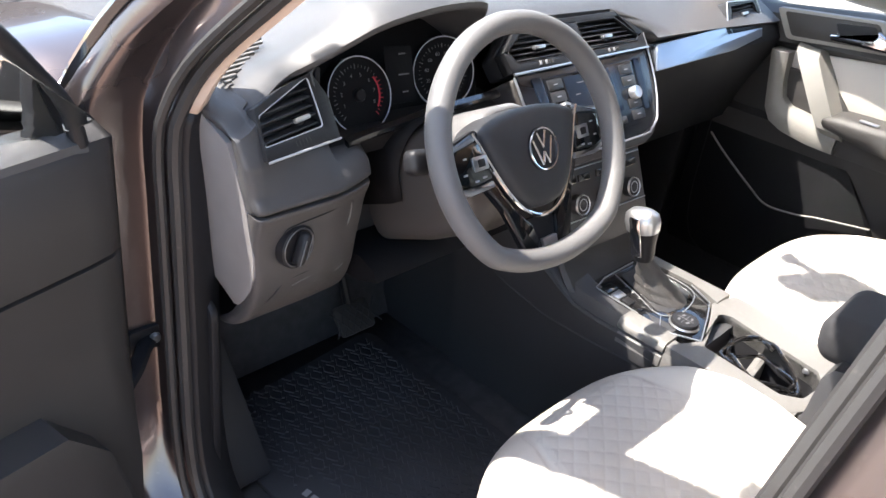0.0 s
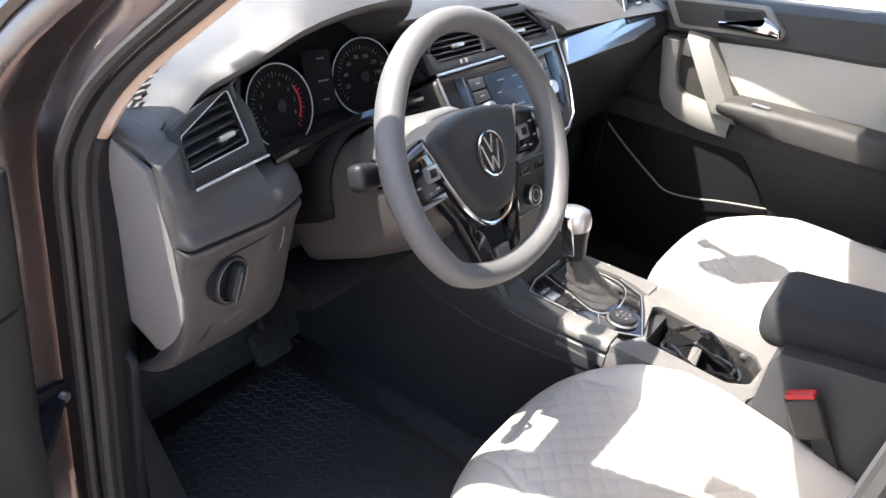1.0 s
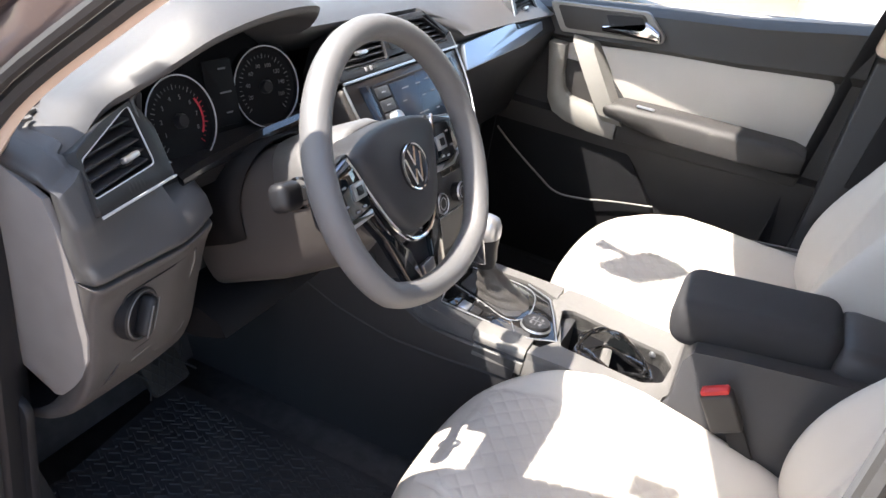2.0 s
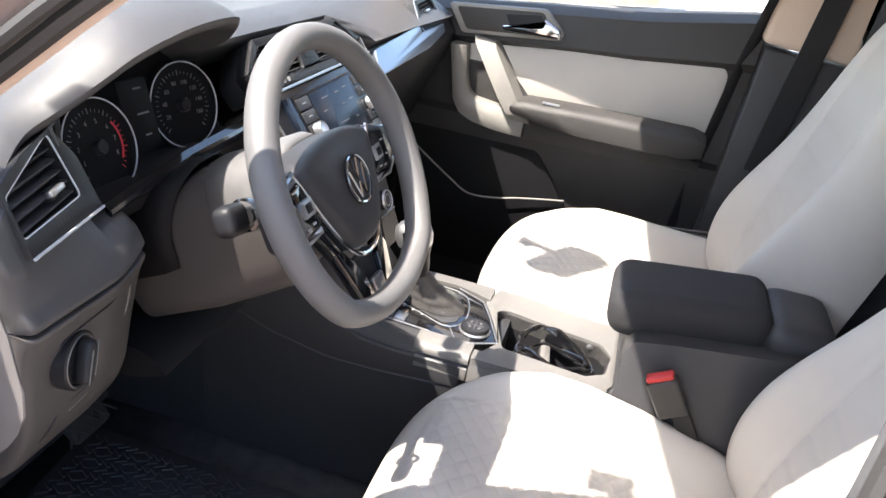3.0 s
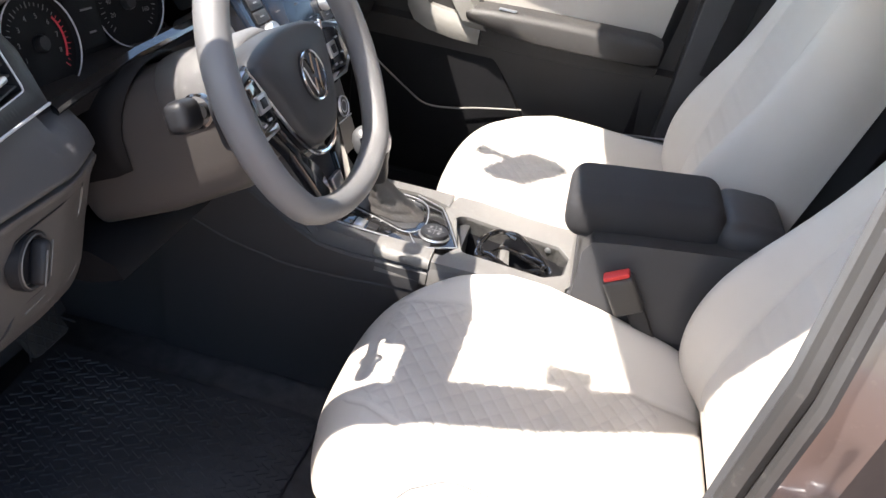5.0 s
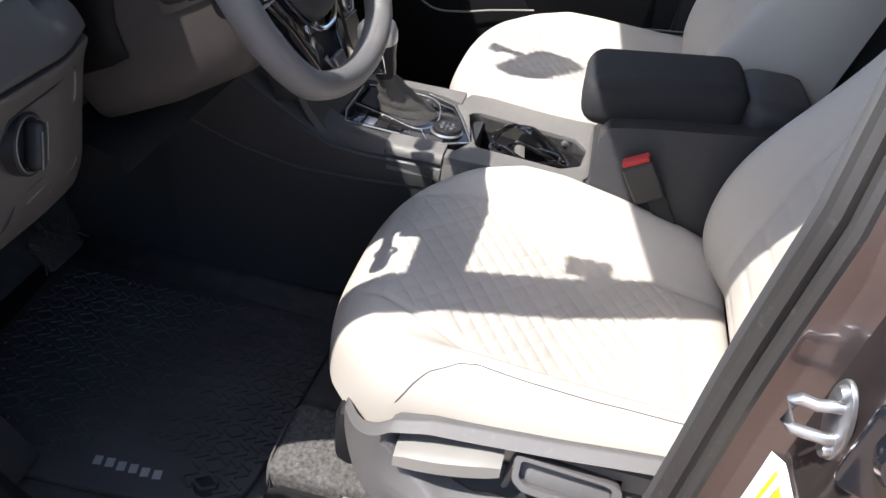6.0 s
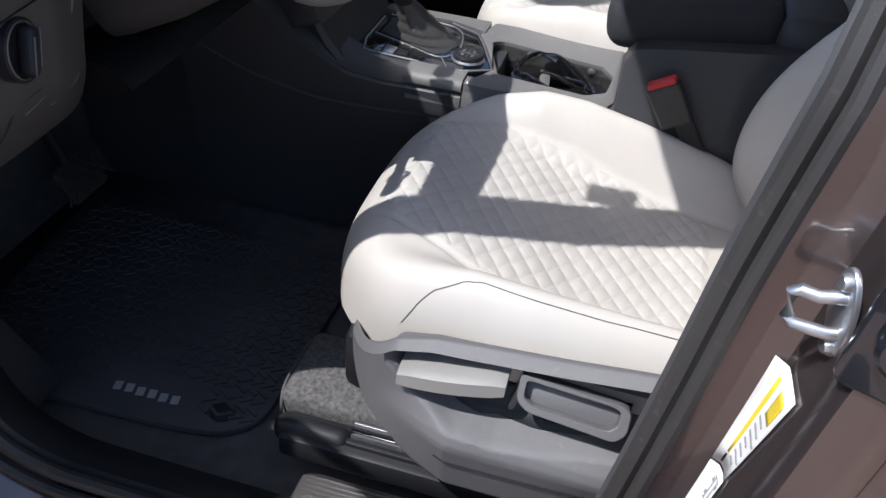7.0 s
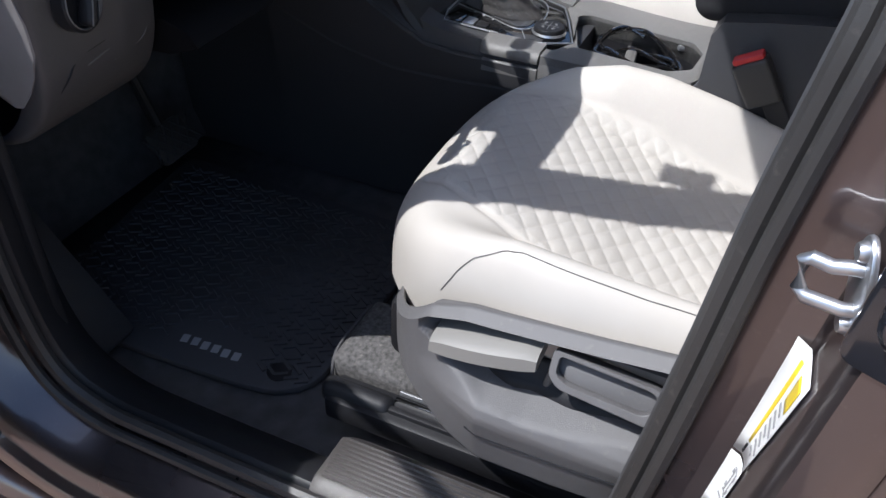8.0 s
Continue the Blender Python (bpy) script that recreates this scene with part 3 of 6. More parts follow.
LIP = [(-0.680, 0.194, 1.024), (-0.660, 0.198, 1.032), (-0.636, 0.208, 1.044), (-0.60, 0.222, 1.061), (-0.575, 0.228, 1.070), (-0.550, 0.222, 1.081), (-0.515, 0.205, 1.103), (-0.471, 0.190, 1.127), (-0.405, 0.183, 1.141), (-0.342, 0.180, 1.145),
       (-0.296, 0.182, 1.140), (-0.268, 0.205, 1.117), (-0.235, 0.24, 1.094), (-0.12, 0.25, 1.086), (0.12, 0.25, 1.079), (0.38, 0.25, 1.071), (0.70, 0.245, 1.058)]
HOOD = smooth_path(LIP, 4)


def pad_rows(x):
    """The soft pad from the windscreen forward to its lip, at one place across the car."""
    y = float(np.interp(x, [p.x for p in HOOD], [p.y for p in HOOD]))
    z = float(np.interp(x, [p.x for p in HOOD], [p.z for p in HOOD]))
    left = min(max((x + 0.69) / 0.12, 0), 1)
    low = min(max((-0.44 - x) / 0.12, 0), 1)
    back = 1.03 + (z - 1.03) * (0.55 if x < -0.25 else 0.8)
    z44, z34, crest = 0.6 * back + 0.4 * z, z + 0.004 * left, z + 0.012 * left + 0.004
    z44 += (min(z44, 1.052) - z44) * low
    z34 += (min(z34, 1.062) - z34) * low
    crest += 0.011 * (1 - left) - 0.012 * low * left
    z34 = max(z34 - 0.002 * low, 1.050)
    z44 = max(z44, 1.050)
    return y, z, [(0.86, 1.03), (0.62, back), (0.44, z44), (0.34, z34), (y + 0.045, crest), (y + 0.014, z + 0.007 + 0.002 * low), (y, z)]


rows = []
for x in [-0.652, -0.646, -0.640] + [p.x for p in HOOD if p.x > -0.638]:
    y, z, top = pad_rows(x)
    sunk = 0.004 * min(max((-0.636 - x) / 0.016, 0), 1)
    if x < 0.17:
        under = [(y + 0.001, z - 0.006), (y + 0.004, z - 0.010), (0.27, z - 0.022), (0.30, z - 0.05)]
    else:
        under = [(y - 0.030, z - 0.015), (y - 0.050, z - 0.026), (y - 0.070, z - 0.036), (y - 0.055, z - 0.052)]
    rows.append([(x, a, b - sunk) for a, b in [(0.86, 1.00)] + top + under + [(0.5, 0.95)]])
bm = loft(bmesh.new(), rows)
part("upper_pad", bm, DASH, dash, "dark grey soft upper pad", 60)
LV = facing((-0.598, 0.202, 1.026), (0.22, -0.84, 0.49))
DV = facing((-0.592, 0.302, 1.0655), (-0.10, -0.10, 0.98), (0, 1, 0))
VENT_HOLE = [(-0.049, 0.022), (-0.056, -0.024), (-0.050, -0.034), (0.064, -0.040), (0.068, 0.008), (0.062, 0.054), (-0.003, 0.050), (-0.050, 0.028)]
SLOT_HOLE = [(-0.056, -0.030), (-0.050, -0.046), (0.056, 0.034), (0.040, 0.046), (-0.03, 0.03)]


def inside(poly, x, y):
    hit = False
    for (x0, y0), (x1, y1) in zip(poly, poly[1:] + poly[:1]):
        if (y0 > y) != (y1 > y) and x < x0 + (x1 - x0) * (y - y0) / (y1 - y0):
            hit = not hit
    return hit


def dash_edge(z):
    """Where the dashboard ends towards the driver's door, by height."""
    return float(np.interp(z, (0.70, 0.722, 0.80, 0.94, 1.03), (-0.640, -0.643, -0.652, -0.667, -0.680)))


def wrapped(profile_of, right, top_rows, span=6):
    """A dash panel that rounds its outer corner and runs back along the dashboard's end."""
    cols = [(0.0, 0.030), (0.0, 0.008), (0.0022, 0.0028), (0.006, 0.0008)] + [(0.012 + (right + 0.668) * k / 60, 0.0) for k in range(61)]
    cols = cols[:4] + sorted(set(cols[4:] + [(0.020 + 0.0022 * k, 0.0) for k in range(60)]))
    cols += [(cols[-1][0] + 0.006, 0.006), (cols[-1][0] + 0.009, 0.03)]
    b = bmesh.new()
    grid = []
    for t, dy in cols:
        line = []
        for i, (y, z) in enumerate(profile_of(-0.68 + t)):
            onto = min(max((i - top_rows + span) / span, 0), 1)
            p = Vector((dash_edge(z) + t * (right - dash_edge(z)) / (right + 0.68), y + dy * onto * float(np.interp(z, (0.94, 1.03), (1.0, 0.3))), z - dy * 0.3 * (1 - onto)))
            a, s = LV.inverted() @ p, DV.inverted() @ p
            gone = inside(VENT_HOLE, a.x, a.y) and abs(a.z) < 0.04
            if inside(SLOT_HOLE, s.x, s.y) and abs(s.z) < 0.03:
                p -= Vector((0, 0, 0.022))
            line.append((p, gone))
        grid.append(line)
    verts = [[b.verts.new(p) for p, _ in line] for line in grid]
    for i in range(len(grid) - 1):
        for j in range(len(grid[0]) - 1):
            if not all(grid[i + di][j + dj][1] for di, dj in ((0, 0), (1, 0), (1, 1), (0, 1))):
                b.faces.new((verts[i][j], verts[i + 1][j], verts[i + 1][j + 1], verts[i][j + 1]))
    bmesh.ops.delete(b, geom=[v for v in b.verts if not v.link_faces], context="VERTS")
    return b


def fascia(x):
    y, z, top = pad_rows(x)
    pts = [(p.y, p.z) for p in smooth_path([(0, a, b) for a, b in top], 20)]
    for k in range(1, 26):
        zz = z + (0.947 - z) * k / 25
        yaw = 0.26 * (max(x, -0.66) + 0.60) * min(max((zz - 0.955) / 0.035, 0), 1)
        pts.append((0.198 + (zz - 1.02) * 0.413 + yaw - 0.008 * min(max((0.985 - zz) / 0.038, 0), 1), zz))
    pts += [(0.1575, 0.9425), (0.1565, 0.939), (0.1585, 0.9355), (0.165, 0.934), (0.19, 0.934)]
    back = 0.022 * min(max((x + 0.56) / 0.08, 0), 1) ** 1.4
    pts = [(a + back if b < 0.99 else a, b) for a, b in pts]
    hidden = min(max((x + 0.642) / 0.012, 0), 1)
    pts = [(a + 0.006 * hidden, b - 0.012 * hidden) if i < 121 else (a, b) for i, (a, b) in enumerate(pts)]
    if x > -0.541:
        pts = [(a, b) if b <= 0.972 else (min(0.200 + (b - 0.972) * 2, 0.30), 0.972) for a, b in pts]
    return pts


thicken(part("fascia", wrapped(fascia, -0.482, 120, 24), DASH, dash, "dark grey soft fascia round the air vent", 50), 0.003)
# driver's side lower panels
LOWER = smooth_path([(0, 0.20, 0.9310), (0, 0.165, 0.9305), (0, 0.1585, 0.927), (0, 0.166, 0.905), (0, 0.174, 0.86), (0, 0.186, 0.80), (0, 0.222, 0.745), (0, 0.29, 0.71), (0, 0.45, 0.70)], 4)
thicken(part("side_panel", wrapped(lambda x: [(p.y + 0.018 * min(max((x + 0.56) / 0.08, 0), 1) ** 1.4 * min(max((p.z - 0.72) / 0.1, 0), 1), p.z) for p in LOWER], -0.486, -9), DASH_LOW, dash, "grey lower dash panel", 50), 0.003)
rows = []
for z in (1.037, 1.028, 1.020, 1.012, 1.0, 0.97, 0.945, 0.928, 0.90, 0.87, 0.84, 0.815, 0.795, 0.782, 0.774):
    yf = float(np.interp(z, (0.774, 0.80, 0.83, 0.865, 0.93, 0.97, 1.012, 1.037), (0.224, 0.200, 0.182, 0.176, 0.181, 0.190, 0.203, 0.262)))
    yb = float(np.interp(z, (0.774, 0.80, 0.83, 1.037), (0.240, 0.29, 0.33, 0.33)))
    rows.append([(dash_edge(z) + 0.006, yf, z), (dash_edge(z) - 0.001, yf + 0.001, z), (dash_edge(z) - 0.0035, (yf + yb) / 2, z), (dash_edge(z) - 0.001, yb, z), (dash_edge(z) + 0.006, yb + 0.006, z)])
part("end_cap", loft(bmesh.new(), rows), ENDCAP, dash, "dash end cap toned pale for the sunlight on it", 50)
bm = prism(bmesh.new(), rounded([(-0.30, 0.772), (-0.25, 0.760), (-0.25, 0.72), (-0.25, 0.36), (-0.62, 0.36), (-0.62, 1.025), (-0.335, 1.025), (-0.335, 0.79)], 0.02), 0.012, facing((-0.674, 0, 0), (-1, 0, 0)), 0.003)
part("kick_panel", bm, BLACK, dash, "black kick panel")
# knee panel and the part round the column
bm = bmesh.new()
rows = []
for x in (-0.46, -0.40, -0.30, -0.20, -0.135):
    rows.append([(x, 0.36, 0.96), (x, 0.29, 0.955), (x, 0.27, 0.90), (x, 0.255, 0.84), (x, 0.265, 0.79), (x, 0.36, 0.74), (x, 0.5, 0.73), (x, 0.5, 0.95)])
loft(bm, rows)
part("knee_panel", bm, DASH_LOW, dash, "grey knee panel")
bm = bmesh.new()
rows = []
for x in (-0.47, -0.37, -0.27, -0.17):
    rows.append([(x, 0.20, 0.80), (x, 0.17, 0.79), (x, 0.16, 0.775), (x, 0.20, 0.76), (x, 0.3, 0.755), (x, 0.3, 0.79)])
loft(bm, rows)
part("knee_lip", bm, CLUSTER, dash)
# passenger side
bm = bmesh.new()
rows = []
for x in (0.172, 0.19, 0.30, 0.50, 0.66, 0.70):
    rows.append([(x, 0.30, 1.035), (x, 0.200, 1.030), (x, 0.188, 1.026), (x, 0.165, 0.988), (x, 0.169, 0.975), (x, 0.175, 0.95), (x, 0.215, 0.86), (x, 0.24, 0.78), (x, 0.32, 0.72), (x, 0.5, 0.71), (x, 0.5, 0.95)])
loft(bm, rows)
# darker than the driver's lower panels, with the footwell shade in the colour
part("glovebox_panel", bm, BLACK, dash, "glovebox panel darkened for shade")
bm = prism(bmesh.new(), rounded([(-0.155, 0.0205), (-0.170, -0.0250), (0.130, -0.0235), (0.262, -0.0100), (0.270, 0.0080), (0.112, 0.0100), (0.108, 0.0260)], 0.003), 0.010, facing((0.34, 0.17, 1.01), (0, -0.89, 0.46)), 0.0015)
part("trim_strip", bm, SILVERBLUE, dash, "brushed silver trim strip")


def vent(parent, m, outline, slats, tab, closed=True, chrome=True):
    """An air vent: dark throat, slats across it, a bright frame and a tab."""
    inner = rounded(outline, 0.006)
    v = part("air_vent", prism(bmesh.new(), inner, 0.035, m @ pose(0, 0, -0.018), 0), BLACK, parent, "black air vent with horizontal slats")
    cx = sum(p[0] for p in outline) / len(outline)
    cy = sum(p[1] for p in outline) / len(outline)
    wide = (1.03, 1.05) if chrome else (1.05, 1.11)
    outer = [(cx + (x - cx) * wide[0], cy + (y - cy) * wide[1]) for x, y in inner]
    if chrome:
        part("frame", tube(bmesh.new(), [m @ Vector((x, y, 0.001)) for x, y in outer], 0.0009, 6, True, up=tuple(m.col[2][:3])), RINGS, v, "thin silver frame")
    else:
        part("frame", frame_plate(bmesh.new(), outer, inner, 0.018, m @ pose(0, 0, 0.002)), BLACK, v)
    ys = [p[1] for p in outline]
    for i in range(slats):
        y = min(ys) + (max(ys) - min(ys)) * (i + 0.7) / (slats + 0.4)
        xs = []
        for (x0, y0), (x1, y1) in zip(outline, outline[1:] + outline[:1]):
            if (y0 - y) * (y1 - y) < 0:
                xs.append(x0 + (x1 - x0) * (y - y0) / (y1 - y0))
        if len(xs) == 2:
            bm = box(bmesh.new(), ((xs[0] + xs[1]) / 2, y, -0.008), (abs(xs[1] - xs[0]) - 0.002, 0.0022, 0.014), 0.0008, 1, (25, 0, 0))
            bm.transform(m)
            part("slat", bm, AIRBAG, v)
    if tab:
        bm = box(bmesh.new(), (tab[0], tab[1], 0.001), (0.026, 0.006, 0.008), 0.002)
        bm.transform(m)
        part("tab", bm, SATIN, v, "silver vent tab")
        bm = box(bmesh.new(), (tab[0], tab[1] - 0.001, -0.008), (0.012, 0.012, 0.012), 0.002)
        bm.transform(m)
        part("tab_foot", bm, BLACK, v)
    return v


o = rounded([(-0.049, 0.024), (-0.058, -0.0355), (0.0745, -0.0435), (0.079, 0.008), (0.063, 0.0425), (-0.004, 0.0355)], 0.004)
q = rounded([(-0.0455, 0.0150), (-0.0530, -0.0190), (0.0505, -0.0215), (0.0530, 0.0100), (0.0530, 0.0365), (0.0440, 0.0365)], 0.003)
part("vent_surround", frame_plate(bmesh.new(), o, q, 0.03, LV @ pose(0, 0, 0.0040)), BLACK, dash, "black vent surround")
vent(dash, LV @ pose(0, 0, 0.002), [(-0.0450, 0.0145), (-0.0525, -0.0185), (0.0500, -0.0210), (0.0525, 0.0360), (0.0460, 0.0360)], 5, (0.020, -0.005))
part("chrome_line", tube(bmesh.new(), [LV @ Vector(p) for p in ((-0.0555, -0.0370, 0.003), (0.0, -0.0400, 0.004), (0.040, -0.0425, 0.004), (0.074, -0.0445, 0.004))], 0.0015, 6), RINGS, dash, "silver line under the vent")
for k in range(5):
    bm = prism(bmesh.new(), rect(0.0035, 0.008, 0.001, -0.004 + k * 0.006, -0.0295 - k * 0.0003), 0.004, LV @ pose(0, 0, 0.004), 0.0008)
    part("thumbwheel", bm, RUBBER, dash)
RV = facing((0.572, 0.190, 1.016), (0.04, -0.83, 0.5))
o = rounded([(-0.081, 0.0605), (0.065, 0.053), (0.075, 0.015), (0.063, -0.006), (-0.083, -0.0055), (-0.099, 0.016)], 0.006)
q = rounded([(-0.0665, 0.0510), (0.0485, 0.0500), (0.0600, 0.0200), (0.0520, 0.0166), (-0.058, 0.0150), (-0.0730, 0.0250)], 0.005)
part("vent_surround", frame_plate(bmesh.new(), o, q, 0.03, RV @ pose(0, 0, 0.004)), BLACK, dash)
vent(dash, RV @ pose(0, 0, 0.002), [(-0.0655, 0.0500), (0.0480, 0.0490), (0.0590, 0.0190), (0.0500, 0.0170), (-0.0570, 0.0155), (-0.0720, 0.0250)], 5, (-0.006, 0.030), chrome=False)
part("trim_line", tube(bmesh.new(), [RV @ Vector((x, y, 0.004)) for x, y in o], 0.0014, 6, True, up=tuple(RV.col[2][:3])), SATIN, dash, "thin silver trim line")
# centre vents and radio share one leaning face
STM = facing((0.0, 0.1763, 1.0), (-0.03, -0.805, 0.593))
UPPER = rounded([(-0.150, 0.101), (0.098, 0.101), (0.164, 0.057), (0.164, 0.0310), (-0.194, 0.0275), (-0.200, 0.060)], 0.006)
LOWERF = rounded([(-0.193, 0.0245), (0.163, 0.0275), (0.156, -0.036), (0.133, -0.090), (0.108, -0.108), (0.078, -0.1165), (-0.114, -0.1165), (-0.144, -0.108), (-0.168, -0.090), (-0.188, -0.036)], 0.010)
CVL = [(-0.190, 0.060), (-0.175, 0.0420), (-0.058, 0.0430), (-0.048, 0.0890), (-0.146, 0.0890)]
CVR = [(-0.002, 0.0450), (0.138, 0.0460), (0.1456, 0.0520), (0.0925, 0.0890), (-0.012, 0.0890)]
bm = prism(bmesh.new(), UPPER, 0.03, STM @ pose(0, 0, -0.020), 0.002)
part("vent_backing", bm, BLACK, dash)
# bars between, above and below the two vents
face = STM @ pose(0, 0, 0.002)
for name, poly, mat, lab in (("vent_bar", [(-0.148, 0.1005), (0.098, 0.1005), (0.106, 0.0915), (-0.146, 0.0910)], BLACK, ""),
                             ("vent_bar", [(-0.2, 0.0600), (-0.194, 0.0285), (0.1635, 0.0315), (0.1635, 0.0570), (0.150, 0.0520), (0.140, 0.0430), (-0.172, 0.0400), (-0.190, 0.0570)], BLACK, "black bar under the vents"),
                             ("vent_bar", [(-0.200, 0.0605), (-0.190, 0.0615), (-0.147, 0.0910), (-0.150, 0.1005)], BLACK, ""),
                             ("vent_bar", [(0.107, 0.0912), (0.146, 0.0540), (0.1635, 0.0572), (0.099, 0.1004)], BLACK, ""),
                             ("vent_bar", [(-0.046, 0.0905), (-0.056, 0.0440), (-0.004, 0.0455), (-0.014, 0.0905)], BLACK, "")):
    part(name, prism(bmesh.new(), poly, 0.02, face, 0.0015), mat, dash, lab)
vent(dash, STM, CVL, 5, (-0.118, 0.0605), chrome=False)
vent(dash, STM, CVR, 5, (0.058, 0.0600), chrome=False)
bm = prism(bmesh.new(), rect(0.026, 0.030, 0.004, -0.030, 0.068), 0.004, face @ pose(0, 0, 0.002), 0.001)
hz = part("hazard_switch", bm, BLACK, dash)
bm = prism(bmesh.new(), [(-0.039, 0.063), (-0.021, 0.063), (-0.030, 0.077)], 0.001, face @ pose(0, 0, 0.0028), 0)
part("triangle", bm, REDPRINT, hz, "red hazard triangle")
for x0 in (-0.126, 0.052):
    for k in range(5):
        part("thumbwheel", prism(bmesh.new(), rect(0.0045, 0.0065, 0.001, x0 + k * 0.0068, 0.0362), 0.003, face @ pose(0, 0, 0.0015), 0.0006), GREYPRINT if k in (0, 2) else RUBBER, dash)
part("trim_line", tube(bmesh.new(), [STM @ Vector(p) for p in ((-0.194, 0.0250, 0.004), (-0.02, 0.0272, 0.005), (0.163, 0.0292, 0.004))], 0.0021, 8), SATIN, dash, "silver line below the vents")

# side window outlet on the pad
outlet = part("side_window_outlet", prism(bmesh.new(), rounded([(x * 1.02, y * 1.02) for x, y in SLOT_HOLE], 0.003), 0.004, DV @ pose(0, 0, -0.010), 0), BLACK, dash, "slatted side window outlet")
for i in range(9):
    y = -0.040 + i * 0.0096
    xs = sorted(x0 + (x1 - x0) * (y - y0) / (y1 - y0) for (x0, y0), (x1, y1) in zip(SLOT_HOLE, SLOT_HOLE[1:] + SLOT_HOLE[:1]) if (y0 - y) * (y1 - y) < 0)
    if len(xs) == 2:
        bm = box(bmesh.new(), ((xs[0] + xs[1]) / 2, y, 0.0015), (xs[1] - xs[0], 0.0042, 0.004), 0.0008, 1, (6, 0, 0))
        bm.transform(DV)
        part("slat", bm, GREYTRIM, outlet)
bm = box(bmesh.new(), (-0.532, 0.262, 1.02), (0.008, 0.06, 0.10), 0.003)
part("cluster_wall", bm, BLACK, dash)
# instrument cluster
CM = facing((-0.362, 0.270, 1.004), (-0.08, -0.93, 0.36))
cluster = part("instrument_panel", prism(bmesh.new(), rounded([(-0.165, -0.066), (0.150, -0.066), (0.165, 0.02), (0.125, 0.10), (-0.10, 0.085), (-0.168, 0.05)], 0.012), 0.02, CM @ pose(0, 0, -0.006), 0.002), CLUSTER, dash, "black instrument panel with two dials")
for k, (gc, gn) in enumerate((((-0.440, 0.257, 1.011), (-0.07, -0.93, 0.36)), ((-0.281, 0.257, 1.020), (-0.25, -0.92, 0.30)))):
    CM, gx = facing(gc, gn) @ Matrix.Diagonal((0.87, 0.87, 1, 1)), 0.0
    g = part("gauge", lathe(bmesh.new(), [(0.0005, -0.004), (0.055, -0.004), (0.0575, 0.0), (0.0575, -0.022)], 48, CM), CLUSTER, cluster, "round black dial")
    part("ring", tube(bmesh.new(), [CM @ Vector((0.0584 * math.cos(2 * math.pi * n / 64), 0.0584 * math.sin(2 * math.pi * n / 64), 0.001)) for n in range(64)], 0.0009, 6, True, up=tuple(CM.col[2][:3])), RINGS, g, "thin silver dial ring")
    bm = bmesh.new()
    red = bmesh.new()
    for i in range(33):
        a = radians(225 - i * 270 / 32)
        major = i % 4 == 0
        dst = red if k == 0 and i > 22 else bm
        box(dst, (0.044 * math.cos(a), 0.044 * math.sin(a), 0), (0.007 if major else 0.004, 0.0012 if major else 0.0007, 0.0004), 0, 1, (0, 0, math.degrees(a)))
    bm.transform(CM @ pose(gx, 0, -0.003))
    part("ticks", bm, DIMPRINT, g)
    if k == 0:
        for i in range(14):
            a = radians(35 - i * 5)
            box(red, (0.040 * math.cos(a), 0.040 * math.sin(a), 0), (0.003, 0.0034, 0.0004), 0, 1, (0, 0, math.degrees(a)))
        red.transform(CM @ pose(gx, 0, -0.003))
        part("red_zone", red, REDPRINT, g, "red rev limit zone")
    else:
        red.free()
    bm = bmesh.new()
    numbers = ("1", "2", "3", "4", "5", "6", "7", "8") if k == 0 else ("20", "40", "60", "80", "100", "120", "140", "160")
    for i, w in enumerate(numbers):
        a = radians(205 - i * 230 / 7)
        text_mesh(bm, w, 0.0085, CM @ pose(gx + 0.031 * math.cos(a), 0.031 * math.sin(a), -0.003), 0.0002)
    part("numbers", bm, DIMPRINT, g)
    bm = lathe(bmesh.new(), [(0.001, 0.004), (0.008, 0.004), (0.01, 0.001), (0.01, -0.004)], 20, CM @ pose(gx, 0, 0))
    part("needle_hub", bm, BLACK, g)
CM = facing((-0.362, 0.262, 1.014), (-0.12, -0.93, 0.34))
part("display", prism(bmesh.new(), rect(0.046, 0.078, 0.004, 0.0, 0.012), 0.002, CM @ pose(0, 0, 0.002), 0.0005), CLUSTER, cluster, "small dark display between the dials")
for y, w in ((0.040, 0.012), (0.012, 0.018), (-0.012, 0.010)):
    part("display_mark", prism(bmesh.new(), rect(w, 0.0022, 0, 0.006, y), 0.0004, CM @ pose(0, 0, 0.0025), 0), DIMPRINT, cluster)
part("trip_button", prism(bmesh.new(), rect(0.016, 0.006, 0.002, 0.002, -0.050), 0.004, CM @ pose(0, 0, 0.004), 0.001), GREYPRINT, cluster)
bm = loft(bmesh.new(), [[(x, 0.204, z - 0.0075), (x, 0.1985, z - 0.007), (x, 0.1975, z - 0.004), (x, 0.1995, z), (x, 0.208, z + 0.003)] for x, z in ((-0.505, 0.978), (-0.47, 0.983), (-0.425, 0.986), (-0.36, 0.993), (-0.215, 0.996))])
part("lower_trim", bm, GLOSS, dash, "glossy trim under the dials")
bm = bmesh.new()
loft(bm, [[(x, 0.30, 0.985), (x, 0.27, 0.975), (x, 0.21, 0.972), (x, 0.22, 0.945), (x, 0.30, 0.93)] for x in (-0.545, -0.36, -0.20)])
part("cluster_shelf", bm, BLACK, dash)

